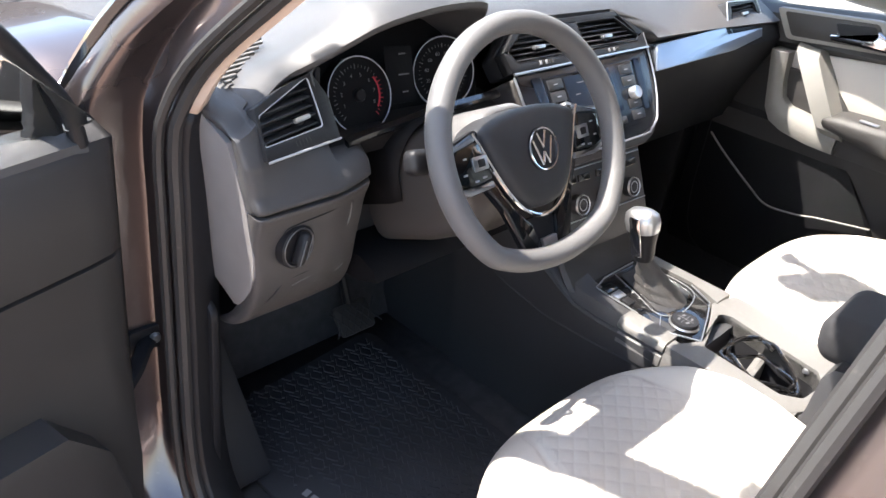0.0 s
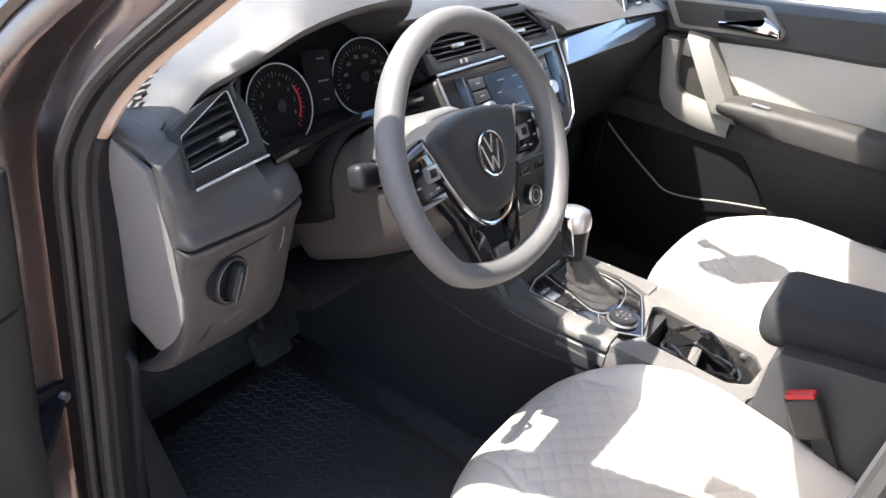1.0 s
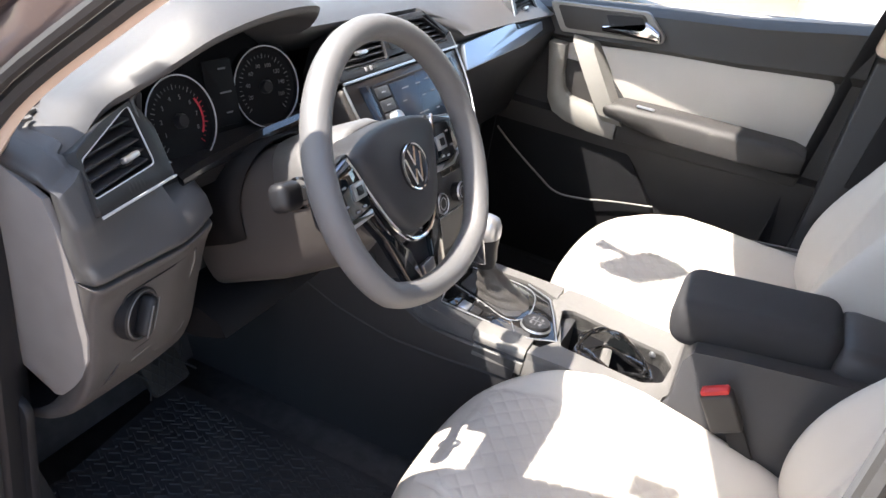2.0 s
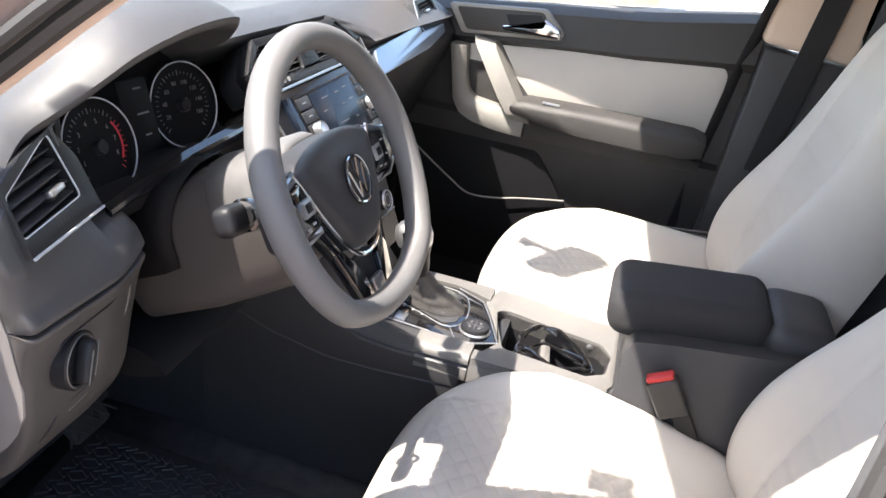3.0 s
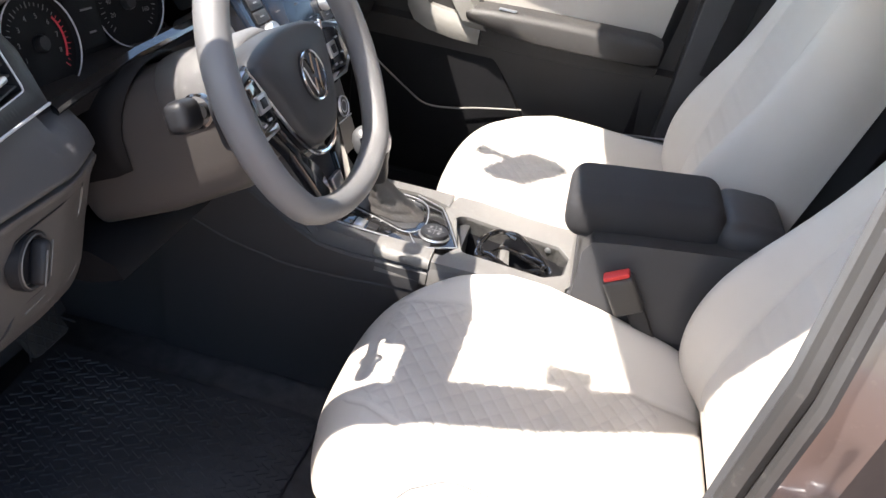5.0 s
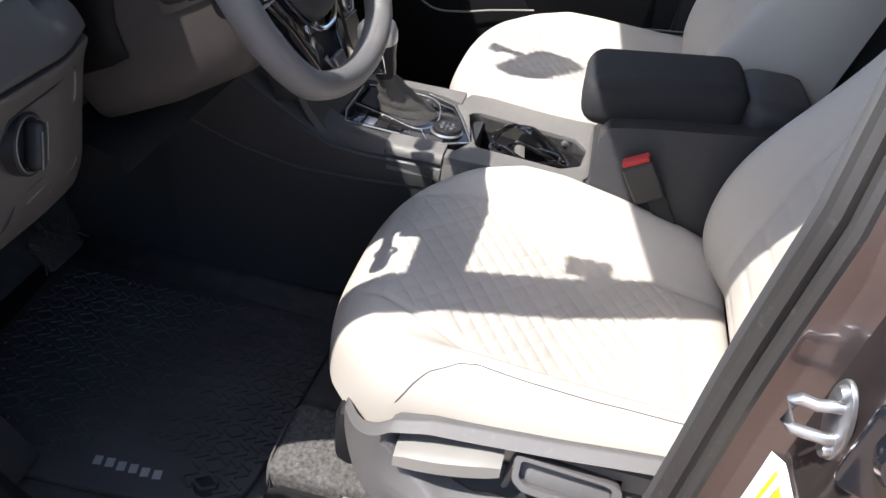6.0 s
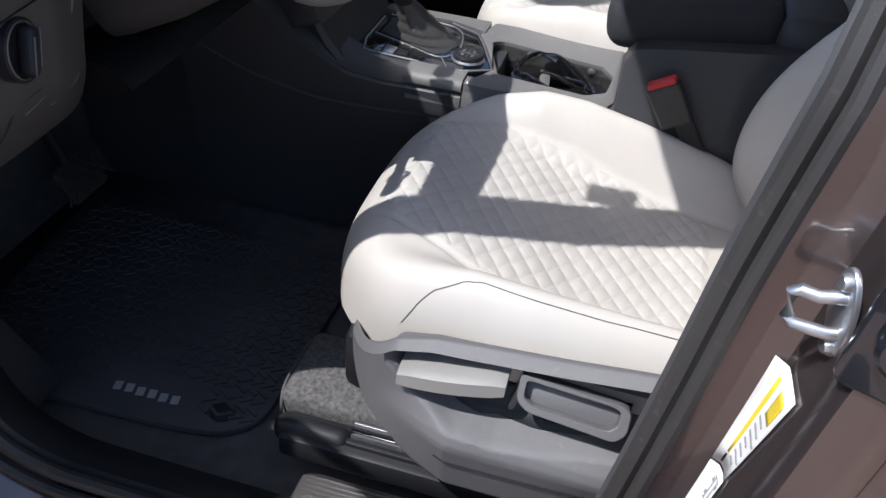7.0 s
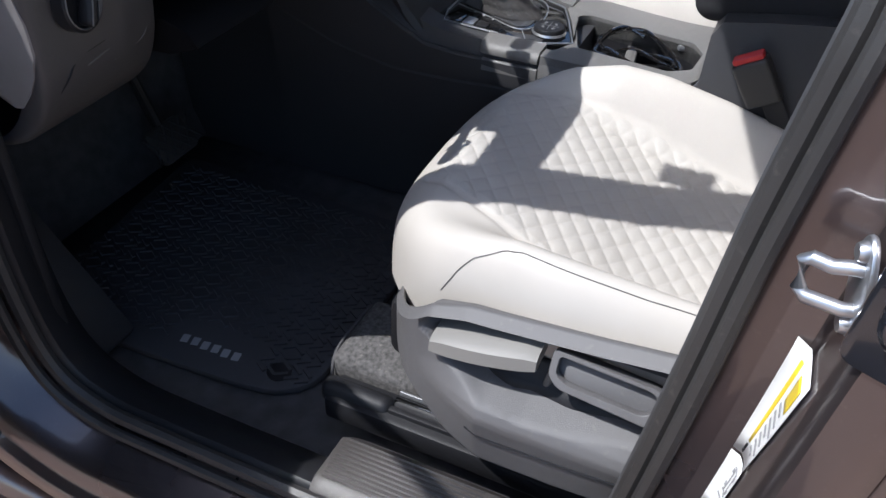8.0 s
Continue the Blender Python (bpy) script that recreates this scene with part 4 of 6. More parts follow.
# light switch
def low_face(x, z):
    """Depth of the lower dash panel's face at a place."""
    y = float(np.interp(z, (0.71, 0.745, 0.80, 0.86, 0.905, 0.93), (0.29, 0.222, 0.186, 0.174, 0.166, 0.160)))
    return y + 0.018 * min(max((x + 0.56) / 0.08, 0), 1) ** 1.4 * min(max((z - 0.72) / 0.1, 0), 1)


def seam(pts, r=0.0009, mat=BLACK):
    path = smooth_path([(x, low_face(x, z) - 0.0006, z) for x, z in pts], 5)
    return part("seam", tube(bmesh.new(), path, r, 6, up=(0, -1, 0)), mat, dash)


seam([(-0.622, 0.856), (-0.627, 0.880), (-0.624, 0.900), (-0.612, 0.906), (-0.560, 0.911), (-0.522, 0.914), (-0.514, 0.908), (-0.512, 0.885), (-0.516, 0.872)])
seam([(-0.515, 0.876), (-0.513, 0.892), (-0.516, 0.908)], 0.0016, GREYTRIM)
seam([(-0.645, 0.765), (-0.626, 0.800), (-0.610, 0.818), (-0.570, 0.824), (-0.520, 0.832), (-0.492, 0.838)], 0.0010)
seam([(-0.598, 0.806), (-0.570, 0.812), (-0.520, 0.818), (-0.505, 0.812), (-0.515, 0.800), (-0.560, 0.796)], 0.0011, GREYTRIM)
HM = facing((-0.606, 0.166, 0.876), (0.16, -0.98, 0.05)) @ Matrix.Scale(0.98, 4)
sw = part("light_switch", lathe(bmesh.new(), [(0.0285, -0.008), (0.0285, 0.004), (0.0265, 0.0055), (0.0235, 0.0035), (0.0225, 0.001), (0.001, 0.001)], 40, HM), BLACK, dash, "black rotary light switch")
bm = box(bmesh.new(), (0, 0, 0.009), (0.013, 0.044, 0.018), 0.006, 3, (0, 0, -22))
bm.transform(HM)
part("grip", bm, BLACK, sw)
part("ring", lathe(bmesh.new(), [(0.0240, 0.0045), (0.0252, 0.0062), (0.0265, 0.0045)], 40, HM), GREYTRIM, sw)
for sx in (-1, 1):
    bm = box(bmesh.new(), (sx * 0.0058, sx * 0.0023, 0.0175), (0.0012, 0.034, 0.0016), 0.0004, 1, (0, 0, -22))
    bm.transform(HM)
    part("grip_line", bm, GREYTRIM, sw)

# centre stack with radio
lip = rounded([(-0.196, 0.022), (0.166, 0.024), (0.161, -0.040), (0.140, -0.096), (0.112, -0.122), (0.080, -0.131), (-0.116, -0.131), (-0.148, -0.122), (-0.174, -0.096), (-0.193, -0.040)], 0.012)
stack = part("stack_surround", prism(bmesh.new(), lip, 0.07, STM @ pose(0, 0, -0.003), 0.005), SHROUD, dash, "grey centre stack surround")
part("face", prism(bmesh.new(), [(x * 0.985 - 0.0003, y * 0.985) for x, y in LOWERF], 0.01, STM, 0.002), STACKDARK, stack, "glossy dark stack face")
side = [(0.1625, 0.056), (0.1635, 0.030), (0.156, -0.036), (0.133, -0.090), (0.121, -0.101), (0.104, -0.110), (0.078, -0.1165), (-0.114, -0.1165), (-0.140, -0.110), (-0.157, -0.101), (-0.168, -0.090), (-0.188, -0.036), (-0.193, 0.022)]
part("trim_line", tube(bmesh.new(), [STM @ p for p in smooth_path([(x, y, 0.001) for x, y in side], 3)], 0.0019, 8, up=tuple(STM.col[2][:3])), SATIN, stack, "silver trim line")
for x in (-0.147, 0.122):
    sx = 1 if x > 0 else -1
    part("cheek", prism(bmesh.new(), rounded([(x - 0.012, 0.015), (x + 0.012, 0.015), (x + 0.009 - sx * 0.008, -0.075), (x - 0.009 - sx * 0.008, -0.075)], 0.004), 0.004, STM @ pose(0, 0, 0.0022), 0.001), DIM, stack)
radio = part("radio", prism(bmesh.new(), rounded([(-0.134, 0.012), (0.102, 0.014), (0.096, -0.096), (-0.128, -0.096)], 0.006), 0.008, STM @ pose(0, 0, 0.003), 0.002), STACKDARK, stack, "touchscreen radio")
part("screen", prism(bmesh.new(), rounded([(-0.087, 0.0065), (0.048, 0.0085), (0.042, -0.068), (-0.084, -0.068)], 0.003), 0.002, STM @ pose(0, 0, 0.0045), 0.0005), DIM, radio, "dark glossy touchscreen")
for x in (-0.111, 0.077):
    for i in range(5):
        y = -0.0015 - i * 0.0195
        if x > 0 and i == 2:
            continue
        part("button", prism(bmesh.new(), rect(0.035, 0.0165, 0.002, x, y), 0.003, STM @ pose(0, 0, 0.0050), 0.0008), CONSOLE, radio)
        part("mark", prism(bmesh.new(), rect(0.010, 0.0018, 0, x, y), 0.0004, STM @ pose(0, 0, 0.0054), 0), GREYPRINT, radio)
for i in range(4):
    part("button", prism(bmesh.new(), rect(0.028, 0.012, 0.002, -0.066 + i * 0.031, -0.083), 0.003, STM @ pose(0, 0, 0.0050), 0.0008), CONSOLE, radio)
for x in (-0.111, 0.077):
    part("knob", lathe(bmesh.new(), [(0.0115, 0.0), (0.0115, 0.010), (0.010, 0.0125), (0.006, 0.0115), (0.001, 0.0115)], 24, STM @ pose(x, -0.0435, 0.004)), SATIN, radio, "silver knob")
for x, y, w in ((-0.045, -0.006, 0.020), (-0.005, -0.006, 0.014), (0.025, -0.004, 0.012), (-0.060, -0.024, 0.012), (0.0, -0.026, 0.012), (0.030, -0.024, 0.012), (-0.02, -0.05, 0.030), (0.025, -0.052, 0.010)):
    part("screen_mark", prism(bmesh.new(), rect(w, 0.0018, 0, x - 0.004, y), 0.0003, STM @ pose(0, 0, 0.0048), 0), DIMPRINT, radio)
# climate controls
KM = facing((0.0, 0.112, 0.842), (-0.05, -0.93, 0.36))
climate = part("climate_panel", prism(bmesh.new(), rounded([(-0.122, 0.046), (-0.140, -0.110), (0.112, -0.110), (0.095, 0.046)], 0.010), 0.05, KM, 0.003), CONSOLE, dash, "dark climate control panel")
for kx in (-0.086, -0.0155, 0.055):
    kn = part("dial", lathe(bmesh.new(), [(0.0165, 0.0), (0.0165, 0.012), (0.015, 0.015), (0.001, 0.015)], 32, KM @ pose(kx, -0.028, 0)), BLACK, climate)
    part("ring", lathe(bmesh.new(), [(0.0150, 0.0145), (0.0163, 0.0165), (0.0175, 0.013)], 32, KM @ pose(kx, -0.028, 0)), SATIN, kn)
    part("rosette", lathe(bmesh.new(), [(0.0085, 0.0152), (0.0095, 0.0158), (0.0105, 0.0152)], 20, KM @ pose(kx, -0.028, 0)), GREYPRINT, kn)
for kx in (-0.098, -0.062, -0.0155, 0.031, 0.067):
    part("key", prism(bmesh.new(), rect(0.030, 0.012, 0.002, kx, 0.013), 0.003, KM @ pose(0, 0, 0.0025), 0.0008), GLOSS, climate)
for y in (0.030, -0.055):
    part("trim_line", tube(bmesh.new(), [KM @ Vector((-0.118 - (0.02 if y < 0 else 0), y, 0.001)), KM @ Vector((0.092 + (0.012 if y < 0 else 0), y, 0.001))], 0.0012, 6), SATIN, climate, "thin silver line")

# ---- steering wheel ----
RAKE = radians(28.5)
WM = facing((-0.371, 0.0, 1.018), (0, -math.cos(RAKE), math.sin(RAKE)))
wheel = thing("steering_wheel", "grey steering wheel with flat bottom and glossy black spokes", "steering wheel")


RIM = facing((-0.385, 0.003, 1.0285), (-0.023, -math.cos(RAKE), math.sin(RAKE)))


def rim_point(a):
    x, y = 0.1545 * math.cos(a), (0.1420 if a < math.pi else 0.153) * math.sin(a)
    if y < -0.112:
        y = -0.112 + (y + 0.112) * 0.62
    return Vector((x, y, 0.0))


bm = tube(bmesh.new(), [RIM @ rim_point(2 * math.pi * i / 120) for i in range(120)], 0.0137, 16, True, 1.18, up=tuple(RIM.col[2][:3]))
part("rim", bm, WHEELSKIN, wheel, "grey grained rim", 60)
half = [(0.0, 0.0545), (0.032, 0.0530), (0.066, 0.0470), (0.088, 0.0350), (0.0815, 0.0120), (0.074, -0.0060), (0.057, -0.0410), (0.036, -0.0620), (0.014, -0.0690)]
out = [(p.x, p.y) for p in smooth_path([(x, y, 0) for x, y in half] + [(-x, y, 0) for x, y in half[:0:-1]], 4, True)]
bm = bmesh.new()
loft(bm, [[WM @ Vector((x * s, y * s, z - 0.006)) for x, y in out] for s, z in ((1.0, -0.05), (1.0, -0.016), (0.985, -0.008), (0.95, -0.003), (0.86, 0.0015), (0.65, 0.0042), (0.35, 0.0055), (0.02, 0.006))])
part("airbag_cover", bm, AIRBAG, wheel, "dark airbag cover", 60)
BR = [(0.100, 0.040), (0.090, 0.022), (0.074, -0.012), (0.056, -0.043), (0.036, -0.066), (0.014, -0.0775)]
arc = smooth_path([(x, y, -0.015) for x, y in BR] + [(-x, y, -0.015) for x, y in BR[::-1]], 4)
part("chrome_trim", tube(bmesh.new(), [WM @ p for p in arc], 0.0030, 8, up=tuple(WM.col[2][:3])), CHROME, wheel, "chrome trim round the cover")
EM = WM @ Matrix.Diagonal((0.80, 0.80, 1, 1))
em = part("emblem", lathe(bmesh.new(), [(0.0335, -0.004), (0.0335, 0.002), (0.031, 0.003), (0.029, 0.001), (0.001, 0.001)], 40, EM), BLACK, wheel, "round chrome-ringed emblem")
part("ring", lathe(bmesh.new(), [(0.0295, 0.0), (0.0302, 0.0036), (0.0325, 0.004), (0.0335, 0.001)], 40, EM), CHROME, em)
for x0, y0, x1, y1 in ((-0.022, 0.016, -0.008, -0.023), (0.022, 0.016, 0.008, -0.023), (-0.010, 0.026, 0.0, 0.002), (0.010, 0.026, 0.0, 0.002), (-0.008, -0.023, 0.0, -0.004), (0.008, -0.023, 0.0, -0.004)):
    part("bar", tube(bmesh.new(), [EM @ Vector((x0, y0, 0.0015)), EM @ Vector((x1, y1, 0.0015))], 0.0022, 6), CHROME, em)
for sx in (-1, 1):
    def mirrored(pts, r):
        return [(sx * x, y) for x, y in rounded(pts, r)]

    sp = part("spoke", prism(bmesh.new(), mirrored([(0.086, 0.044), (0.128, 0.034), (0.158, 0.030), (0.162, -0.014), (0.128, -0.030), (0.078, -0.026)], 0.008), 0.012, WM @ pose(0, 0, -0.018), 0.003), BLACK, wheel, "black side spoke with buttons")
    part("button_pod", prism(bmesh.new(), mirrored([(0.094, 0.030), (0.134, 0.024), (0.146, -0.010), (0.120, -0.020), (0.080, -0.016)], 0.006), 0.010, WM @ pose(0, 0, -0.012), 0.002), GLOSS, sp)
    part("button", prism(bmesh.new(), rect(0.023, 0.017, 0.002, sx * 0.099, 0.005), 0.004, WM @ pose(0, 0, -0.0095), 0.001), SATIN, sp, "silver rocker button")
    part("button", prism(bmesh.new(), rect(0.011, 0.009, 0.001, sx * 0.099, 0.005), 0.004, WM @ pose(0, 0, -0.0085), 0.0005), BLACK, sp)
    part("spoke_trim", prism(bmesh.new(), mirrored([(0.094, 0.040), (0.128, 0.031), (0.150, 0.027), (0.150, 0.022), (0.126, 0.0255), (0.096, 0.031)], 0.002), 0.008, WM @ pose(0, 0, -0.013), 0.002), SILVERBLUE, sp, "satin silver spoke trim")
    part("spoke_trim", prism(bmesh.new(), mirrored([(0.080, -0.019), (0.120, -0.022), (0.146, -0.012), (0.148, -0.018), (0.124, -0.029), (0.079, -0.027)], 0.002), 0.008, WM @ pose(0, 0, -0.014), 0.002), SATIN, sp, "satin silver lower spoke edge")
    for x, y in ((0.122, 0.014), (0.096, -0.012), (0.110, -0.014), (0.126, -0.004)):
        part("button", prism(bmesh.new(), rect(0.006, 0.0022, 0.0005, sx * x, y), 0.003, WM @ pose(0, 0, -0.0108), 0.0003), GREYPRINT, sp)
    leg = mirrored([(0.090, -0.024), (0.066, -0.060), (0.042, -0.124), (0.014, -0.130), (0.024, -0.088), (0.046, -0.064), (0.074, -0.018)], 0.005)
    part("spoke", prism(bmesh.new(), leg, 0.014, WM @ pose(0, 0, -0.019), 0.003), GLOSS, wheel, "glossy black lower spoke")
part("spoke_plate", prism(bmesh.new(), rounded([(-0.026, -0.080), (0.026, -0.080), (0.018, -0.128), (-0.018, -0.128)], 0.004), 0.010, WM @ pose(0, 0, -0.026), 0.002), BLACK, wheel)
part("spoke_foot", prism(bmesh.new(), rounded([(-0.014, -0.108), (0.014, -0.108), (0.012, -0.124), (-0.012, -0.124)], 0.003), 0.006, WM @ pose(0, 0, -0.017), 0.001), SATIN, wheel, "small silver chip in the lower spoke")

# column and stalks
WM = facing((-0.37, 0.0, 1.02), (0, -math.cos(radians(24)), math.sin(radians(24))))
column = thing("steering_column", "grey steering column shroud with two stalks", "steering column")
bm = bmesh.new()
rings = []
for z, w, h, dy in ((-0.29, 0.052, 0.080, -0.040), (-0.20, 0.052, 0.080, -0.038), (-0.10, 0.054, 0.076, -0.028), (-0.06, 0.054, 0.062, -0.012), (-0.048, 0.060, 0.050, -0.006), (-0.040, 0.045, 0.04, 0)):
    rings.append([WM @ Vector((w * math.copysign(abs(math.cos(a)) ** 0.6, math.cos(a)), h * math.copysign(abs(math.sin(a)) ** 0.6, math.sin(a)) + dy, z)) for a in (2 * math.pi * k / 28 for k in range(28))])
loft(bm, rings)
part("shroud", bm, SHROUD, column, "grey plastic shroud", 60)


def hood_strip(rows, a0, a1):
    """An open shell over the shroud: rows of depth, half width, half height, offset, and how far its sides lag behind."""
    rings = []
    for z, w, h, dy, lag in rows:
        ring = []
        for k in range(25):
            a = radians(a0 + (a1 - a0) * k / 24)
            ring.append(WM @ Vector((w * math.copysign(abs(math.cos(a)) ** 0.6, math.cos(a)), h * math.copysign(abs(math.sin(a)) ** 0.6, math.sin(a)) + dy, z - lag * (1 - max(math.sin(a), 0)))))
        rings.append(ring)
    return loft(bmesh.new(), rings, False, False)


# sunlit top and shaded lower shroud are told apart by material tone
thicken(part("upper_cover", hood_strip(((-0.150, 0.0555, 0.083, -0.033, 0.0), (-0.10, 0.0565, 0.081, -0.028, 0.0), (-0.062, 0.0565, 0.068, -0.012, 0.0), (-0.050, 0.058, 0.056, -0.006, 0.0)), 2, 178), WHEELSKIN, column, "upper column cover, paler for the sun on it", 60), 0.002)
# black shell stands in for the dash hood's shadow on the column
thicken(part("column_shade_shell", hood_strip(((-0.30, 0.060, 0.090, -0.038, 0.0), (-0.22, 0.060, 0.089, -0.037, 0.01), (-0.165, 0.058, 0.087, -0.034, 0.045)), -4, 184), CLUSTER, column, "black shell for the shaded gap between column and dials", 60), 0.002)
for sx in (-1, 1):
    pts = [WM @ Vector(p) for p in ((sx * 0.05, -0.002, -0.078), (sx * 0.095, 0.006, -0.072), (sx * 0.118, 0.010, -0.070))]
    st = part("stalk", tube(bmesh.new(), pts, [0.010, 0.0085, 0.010], 12, flat=0.8), BLACK, column, "black stalk")
    SK = WM @ Matrix.Translation((sx * 0.143, 0.0145, -0.068)) @ pose(0, 0, 0, 0, 0, sx * 8)
    end = box(bmesh.new(), (0, 0, 0), (0.034, 0.030, 0.024), 0.009, 4)
    end.transform(SK)
    knob = part("stalk_end", end, BLACK, st, "", 60)
    collar = lathe(bmesh.new(), [(0.014, -0.004), (0.0165, -0.003), (0.0165, 0.003), (0.014, 0.004)], 24, SK @ pose(sx * -0.026, 0, 0, 0, 90, 0))
    part("collar", collar, GLOSS, st)
    for k in range(4 if sx > 0 else 0):
        b = prism(bmesh.new(), rect(0.006 if k % 2 else 0.003, 0.0024, 0.0006, -0.012 + 0.008 * k, 0.004 - 0.004 * (k % 2)), 0.0008, SK @ pose(0, 0, 0.0135), 0)
        part("mark", b, WHITE, knob)

# ---- centre console ----
console = thing("centre_console", "dark plastic centre console with grey top trim", "console")
bm = bmesh.new()
rows = []
for y, zt, w in ((0.55, 0.80, 0.12), (0.20, 0.80, 0.12), (0.13, 0.785, 0.12), (0.085, 0.71, 0.12), (0.055, 0.676, 0.119), (0.0, 0.668, 0.118), (-0.154, 0.666, 0.116), (-0.156, 0.590, 0.116), (-0.318, 0.590, 0.110), (-0.32, 0.665, 0.110), (-0.345, 0.70, 0.100), (-0.60, 0.74, 0.100), (-0.62, 0.60, 0.10)):
    rows.append([(-w + 0.058, y, 0.345), (-w + 0.052, y, 0.45), (-w + 0.040, y, zt - 0.10 if zt > 0.6 else 0.587), (-w + 0.004, y, zt - 0.012 if zt > 0.6 else 0.589), (-w + 0.01, y, zt), (w - 0.01, y, zt), (w, y, zt - 0.012 if zt > 0.6 else 0.589), (w + 0.016, y, zt - 0.08 if zt > 0.6 else 0.588), (w + 0.030, y, 0.46), (w + 0.045, y, 0.345)])
loft(bm, rows)
part("body", bm, CONSOLE, console, "charcoal console body")
TOP = Matrix.Translation((0, 0, 0.682))
# grey surround with the cup holder opening
WELL = rounded([(-0.066, -0.160), (0.018, -0.134), (0.042, -0.131), (0.053, -0.147), (0.040, -0.215), (0.026, -0.306), (-0.004, -0.324), (-0.060, -0.318), (-0.080, -0.290)], 0.006)
SKIRT = rounded([(-0.117, -0.120), (-0.062, -0.1555), (0.016, -0.1270), (0.062, -0.1060), (0.118, -0.120), (0.118, -0.215), (0.117, -0.330), (-0.085, -0.332), (-0.116, -0.315)], 0.006)
part("top_trim", frame_plate(bmesh.new(), SKIRT, WELL, 0.03, TOP), GREYTRIM, console, "grey plastic trim round the cup holders")
part("well", frame_plate(bmesh.new(), [(x * 1.02, y) for x, y in WELL], WELL, 0.085, TOP @ pose(0, 0, -0.006)), BLACK, console, "black cup holder well")
for lo, hi, far in ((0.668, 0.6835, -0.079), (0.640, 0.6645, -0.095)):
    bm = bmesh.new()
    loft(bm, [[(x, y, z) for x, z in ((-0.1195 - k, lo), (-0.1205 - k, lo + 0.004), (-0.1185 - k, hi - 0.006), (-0.110, hi - 0.0005), (far, hi), (far, lo))] for y, k in ((-0.034, -0.004), (-0.039, 0.0), (-0.120, 0.0))])
    part("top_trim", bm, GREYTRIM, console, "grey plastic side trim")
bm = bmesh.new()
loft(bm, [[(x, y, z) for x, z in ((-0.1195, 0.640), (-0.119, 0.664), (-0.112, 0.6805), (-0.09, 0.6805), (-0.09, 0.64))] for y in (-0.122, -0.325)])
part("top_trim", bm, GREYTRIM, console, "grey plastic side trim")
bm = bmesh.new()
loft(bm, [[(x, y, z) for x, z in ((0.136, 0.59), (0.120, 0.665), (0.113, 0.684), (0.066 + k, 0.684), (0.066 + k, 0.60))] for y, k in ((0.06, 0.022), (-0.05, 0.022), (-0.085, 0.012), (-0.112, 0.000))])
part("top_trim", bm, GREYTRIM, console, "grey plastic side trim")
bm = prism(bmesh.new(), rounded([(-0.05, -0.222), (0.045, -0.210), (0.048, -0.226), (-0.05, -0.238)], 0.003), 0.05, TOP @ pose(0, 0, -0.030), 0.003)
part("divider", bm, GREYTRIM, console, "grey divider in the cup holder")
# shifter plate
bm = prism(bmesh.new(), rounded([(-0.072, 0.046), (-0.078, -0.045), (-0.084, -0.108), (-0.060, -0.1525), (0.014, -0.124), (0.058, -0.104), (0.084, -0.055), (0.082, 0.060), (-0.050, 0.060)], 0.006), 0.012, TOP @ pose(0, 0, -0.001), 0.002)
plate = part("shifter_plate", bm, GLOSS, console, "glossy black shifter plate")
rim_line = [(0.072, 0.046, 0.0005), (0.074, -0.030, 0.0005), (0.060, -0.072, 0.0005), (0.010, -0.088, 0.0005), (-0.033, -0.085, 0.0005), (-0.050, -0.062, 0.0005), (-0.030, -0.015, 0.0005), (-0.006, 0.046, 0.0005)]
part("trim_line", tube(bmesh.new(), [TOP @ p for p in smooth_path(rim_line, 4)], 0.0011, 6), SATIN, plate, "silver line round the gear lever")
part("trim_line", tube(bmesh.new(), [TOP @ Vector(p) for p in ((-0.078, -0.045, 0.0005), (-0.071, 0.042, 0.0005), (-0.032, 0.052, 0.0005), (0.060, 0.053, 0.0005))], 0.0014, 6), SATIN, plate, "silver front line")
part("trim_line", tube(bmesh.new(), [TOP @ Vector(p) for p in ((-0.083, -0.108, 0.0005), (-0.060, -0.151, 0.0005), (0.014, -0.1225, 0.0005), (0.057, -0.1030, 0.0005), (0.082, -0.055, 0.0005))], 0.0014, 6), SATIN, plate, "silver rear line")
part("slide_well", prism(bmesh.new(), rounded([(0.066, 0.040), (0.068, -0.030), (0.056, -0.066), (0.008, -0.080), (-0.030, -0.077), (-0.042, -0.060), (-0.022, -0.015), (0.002, 0.040)], 0.006), 0.004, TOP @ pose(0, 0, 0.0005), 0.001), CONSOLE, plate)
for i, mat in enumerate((GLOSS, SATIN, BLACK, GLOSS)):
    part("key", prism(bmesh.new(), rounded([(-0.068, 0.036 - i * 0.021), (-0.0690, 0.018 - i * 0.021), (-0.040 - 0.006 * i, 0.018 - i * 0.021), (-0.036 - 0.006 * i, 0.036 - i * 0.021)], 0.002), 0.004, TOP @ pose(0, 0, 0.0018), 0.001), mat, plate, "silver key" if i == 1 else "")
for i in range(5):
    part("mark", prism(bmesh.new(), rect(0.0034, 0.0034, 0.001, -0.024 - i * 0.0062, 0.012 - i * 0.0170), 0.0004, TOP @ pose(0, 0, 0.0012), 0), GREYPRINT, plate)
part("seam", tube(bmesh.new(), [TOP @ Vector((-0.080, -0.088, 0.0)), TOP @ Vector((-0.050, -0.072, 0.0))], 0.0008, 6), SATIN, plate)
dm = TOP @ pose(-0.042, -0.110, -0.002) @ Matrix.Scale(0.84, 4)
dial = part("mode_dial", lathe(bmesh.new(), [(0.029, 0.0), (0.029, 0.007), (0.0265, 0.009), (0.0265, 0.014), (0.025, 0.016), (0.001, 0.016)], 40, dm), BLACK, plate, "round drive mode dial")
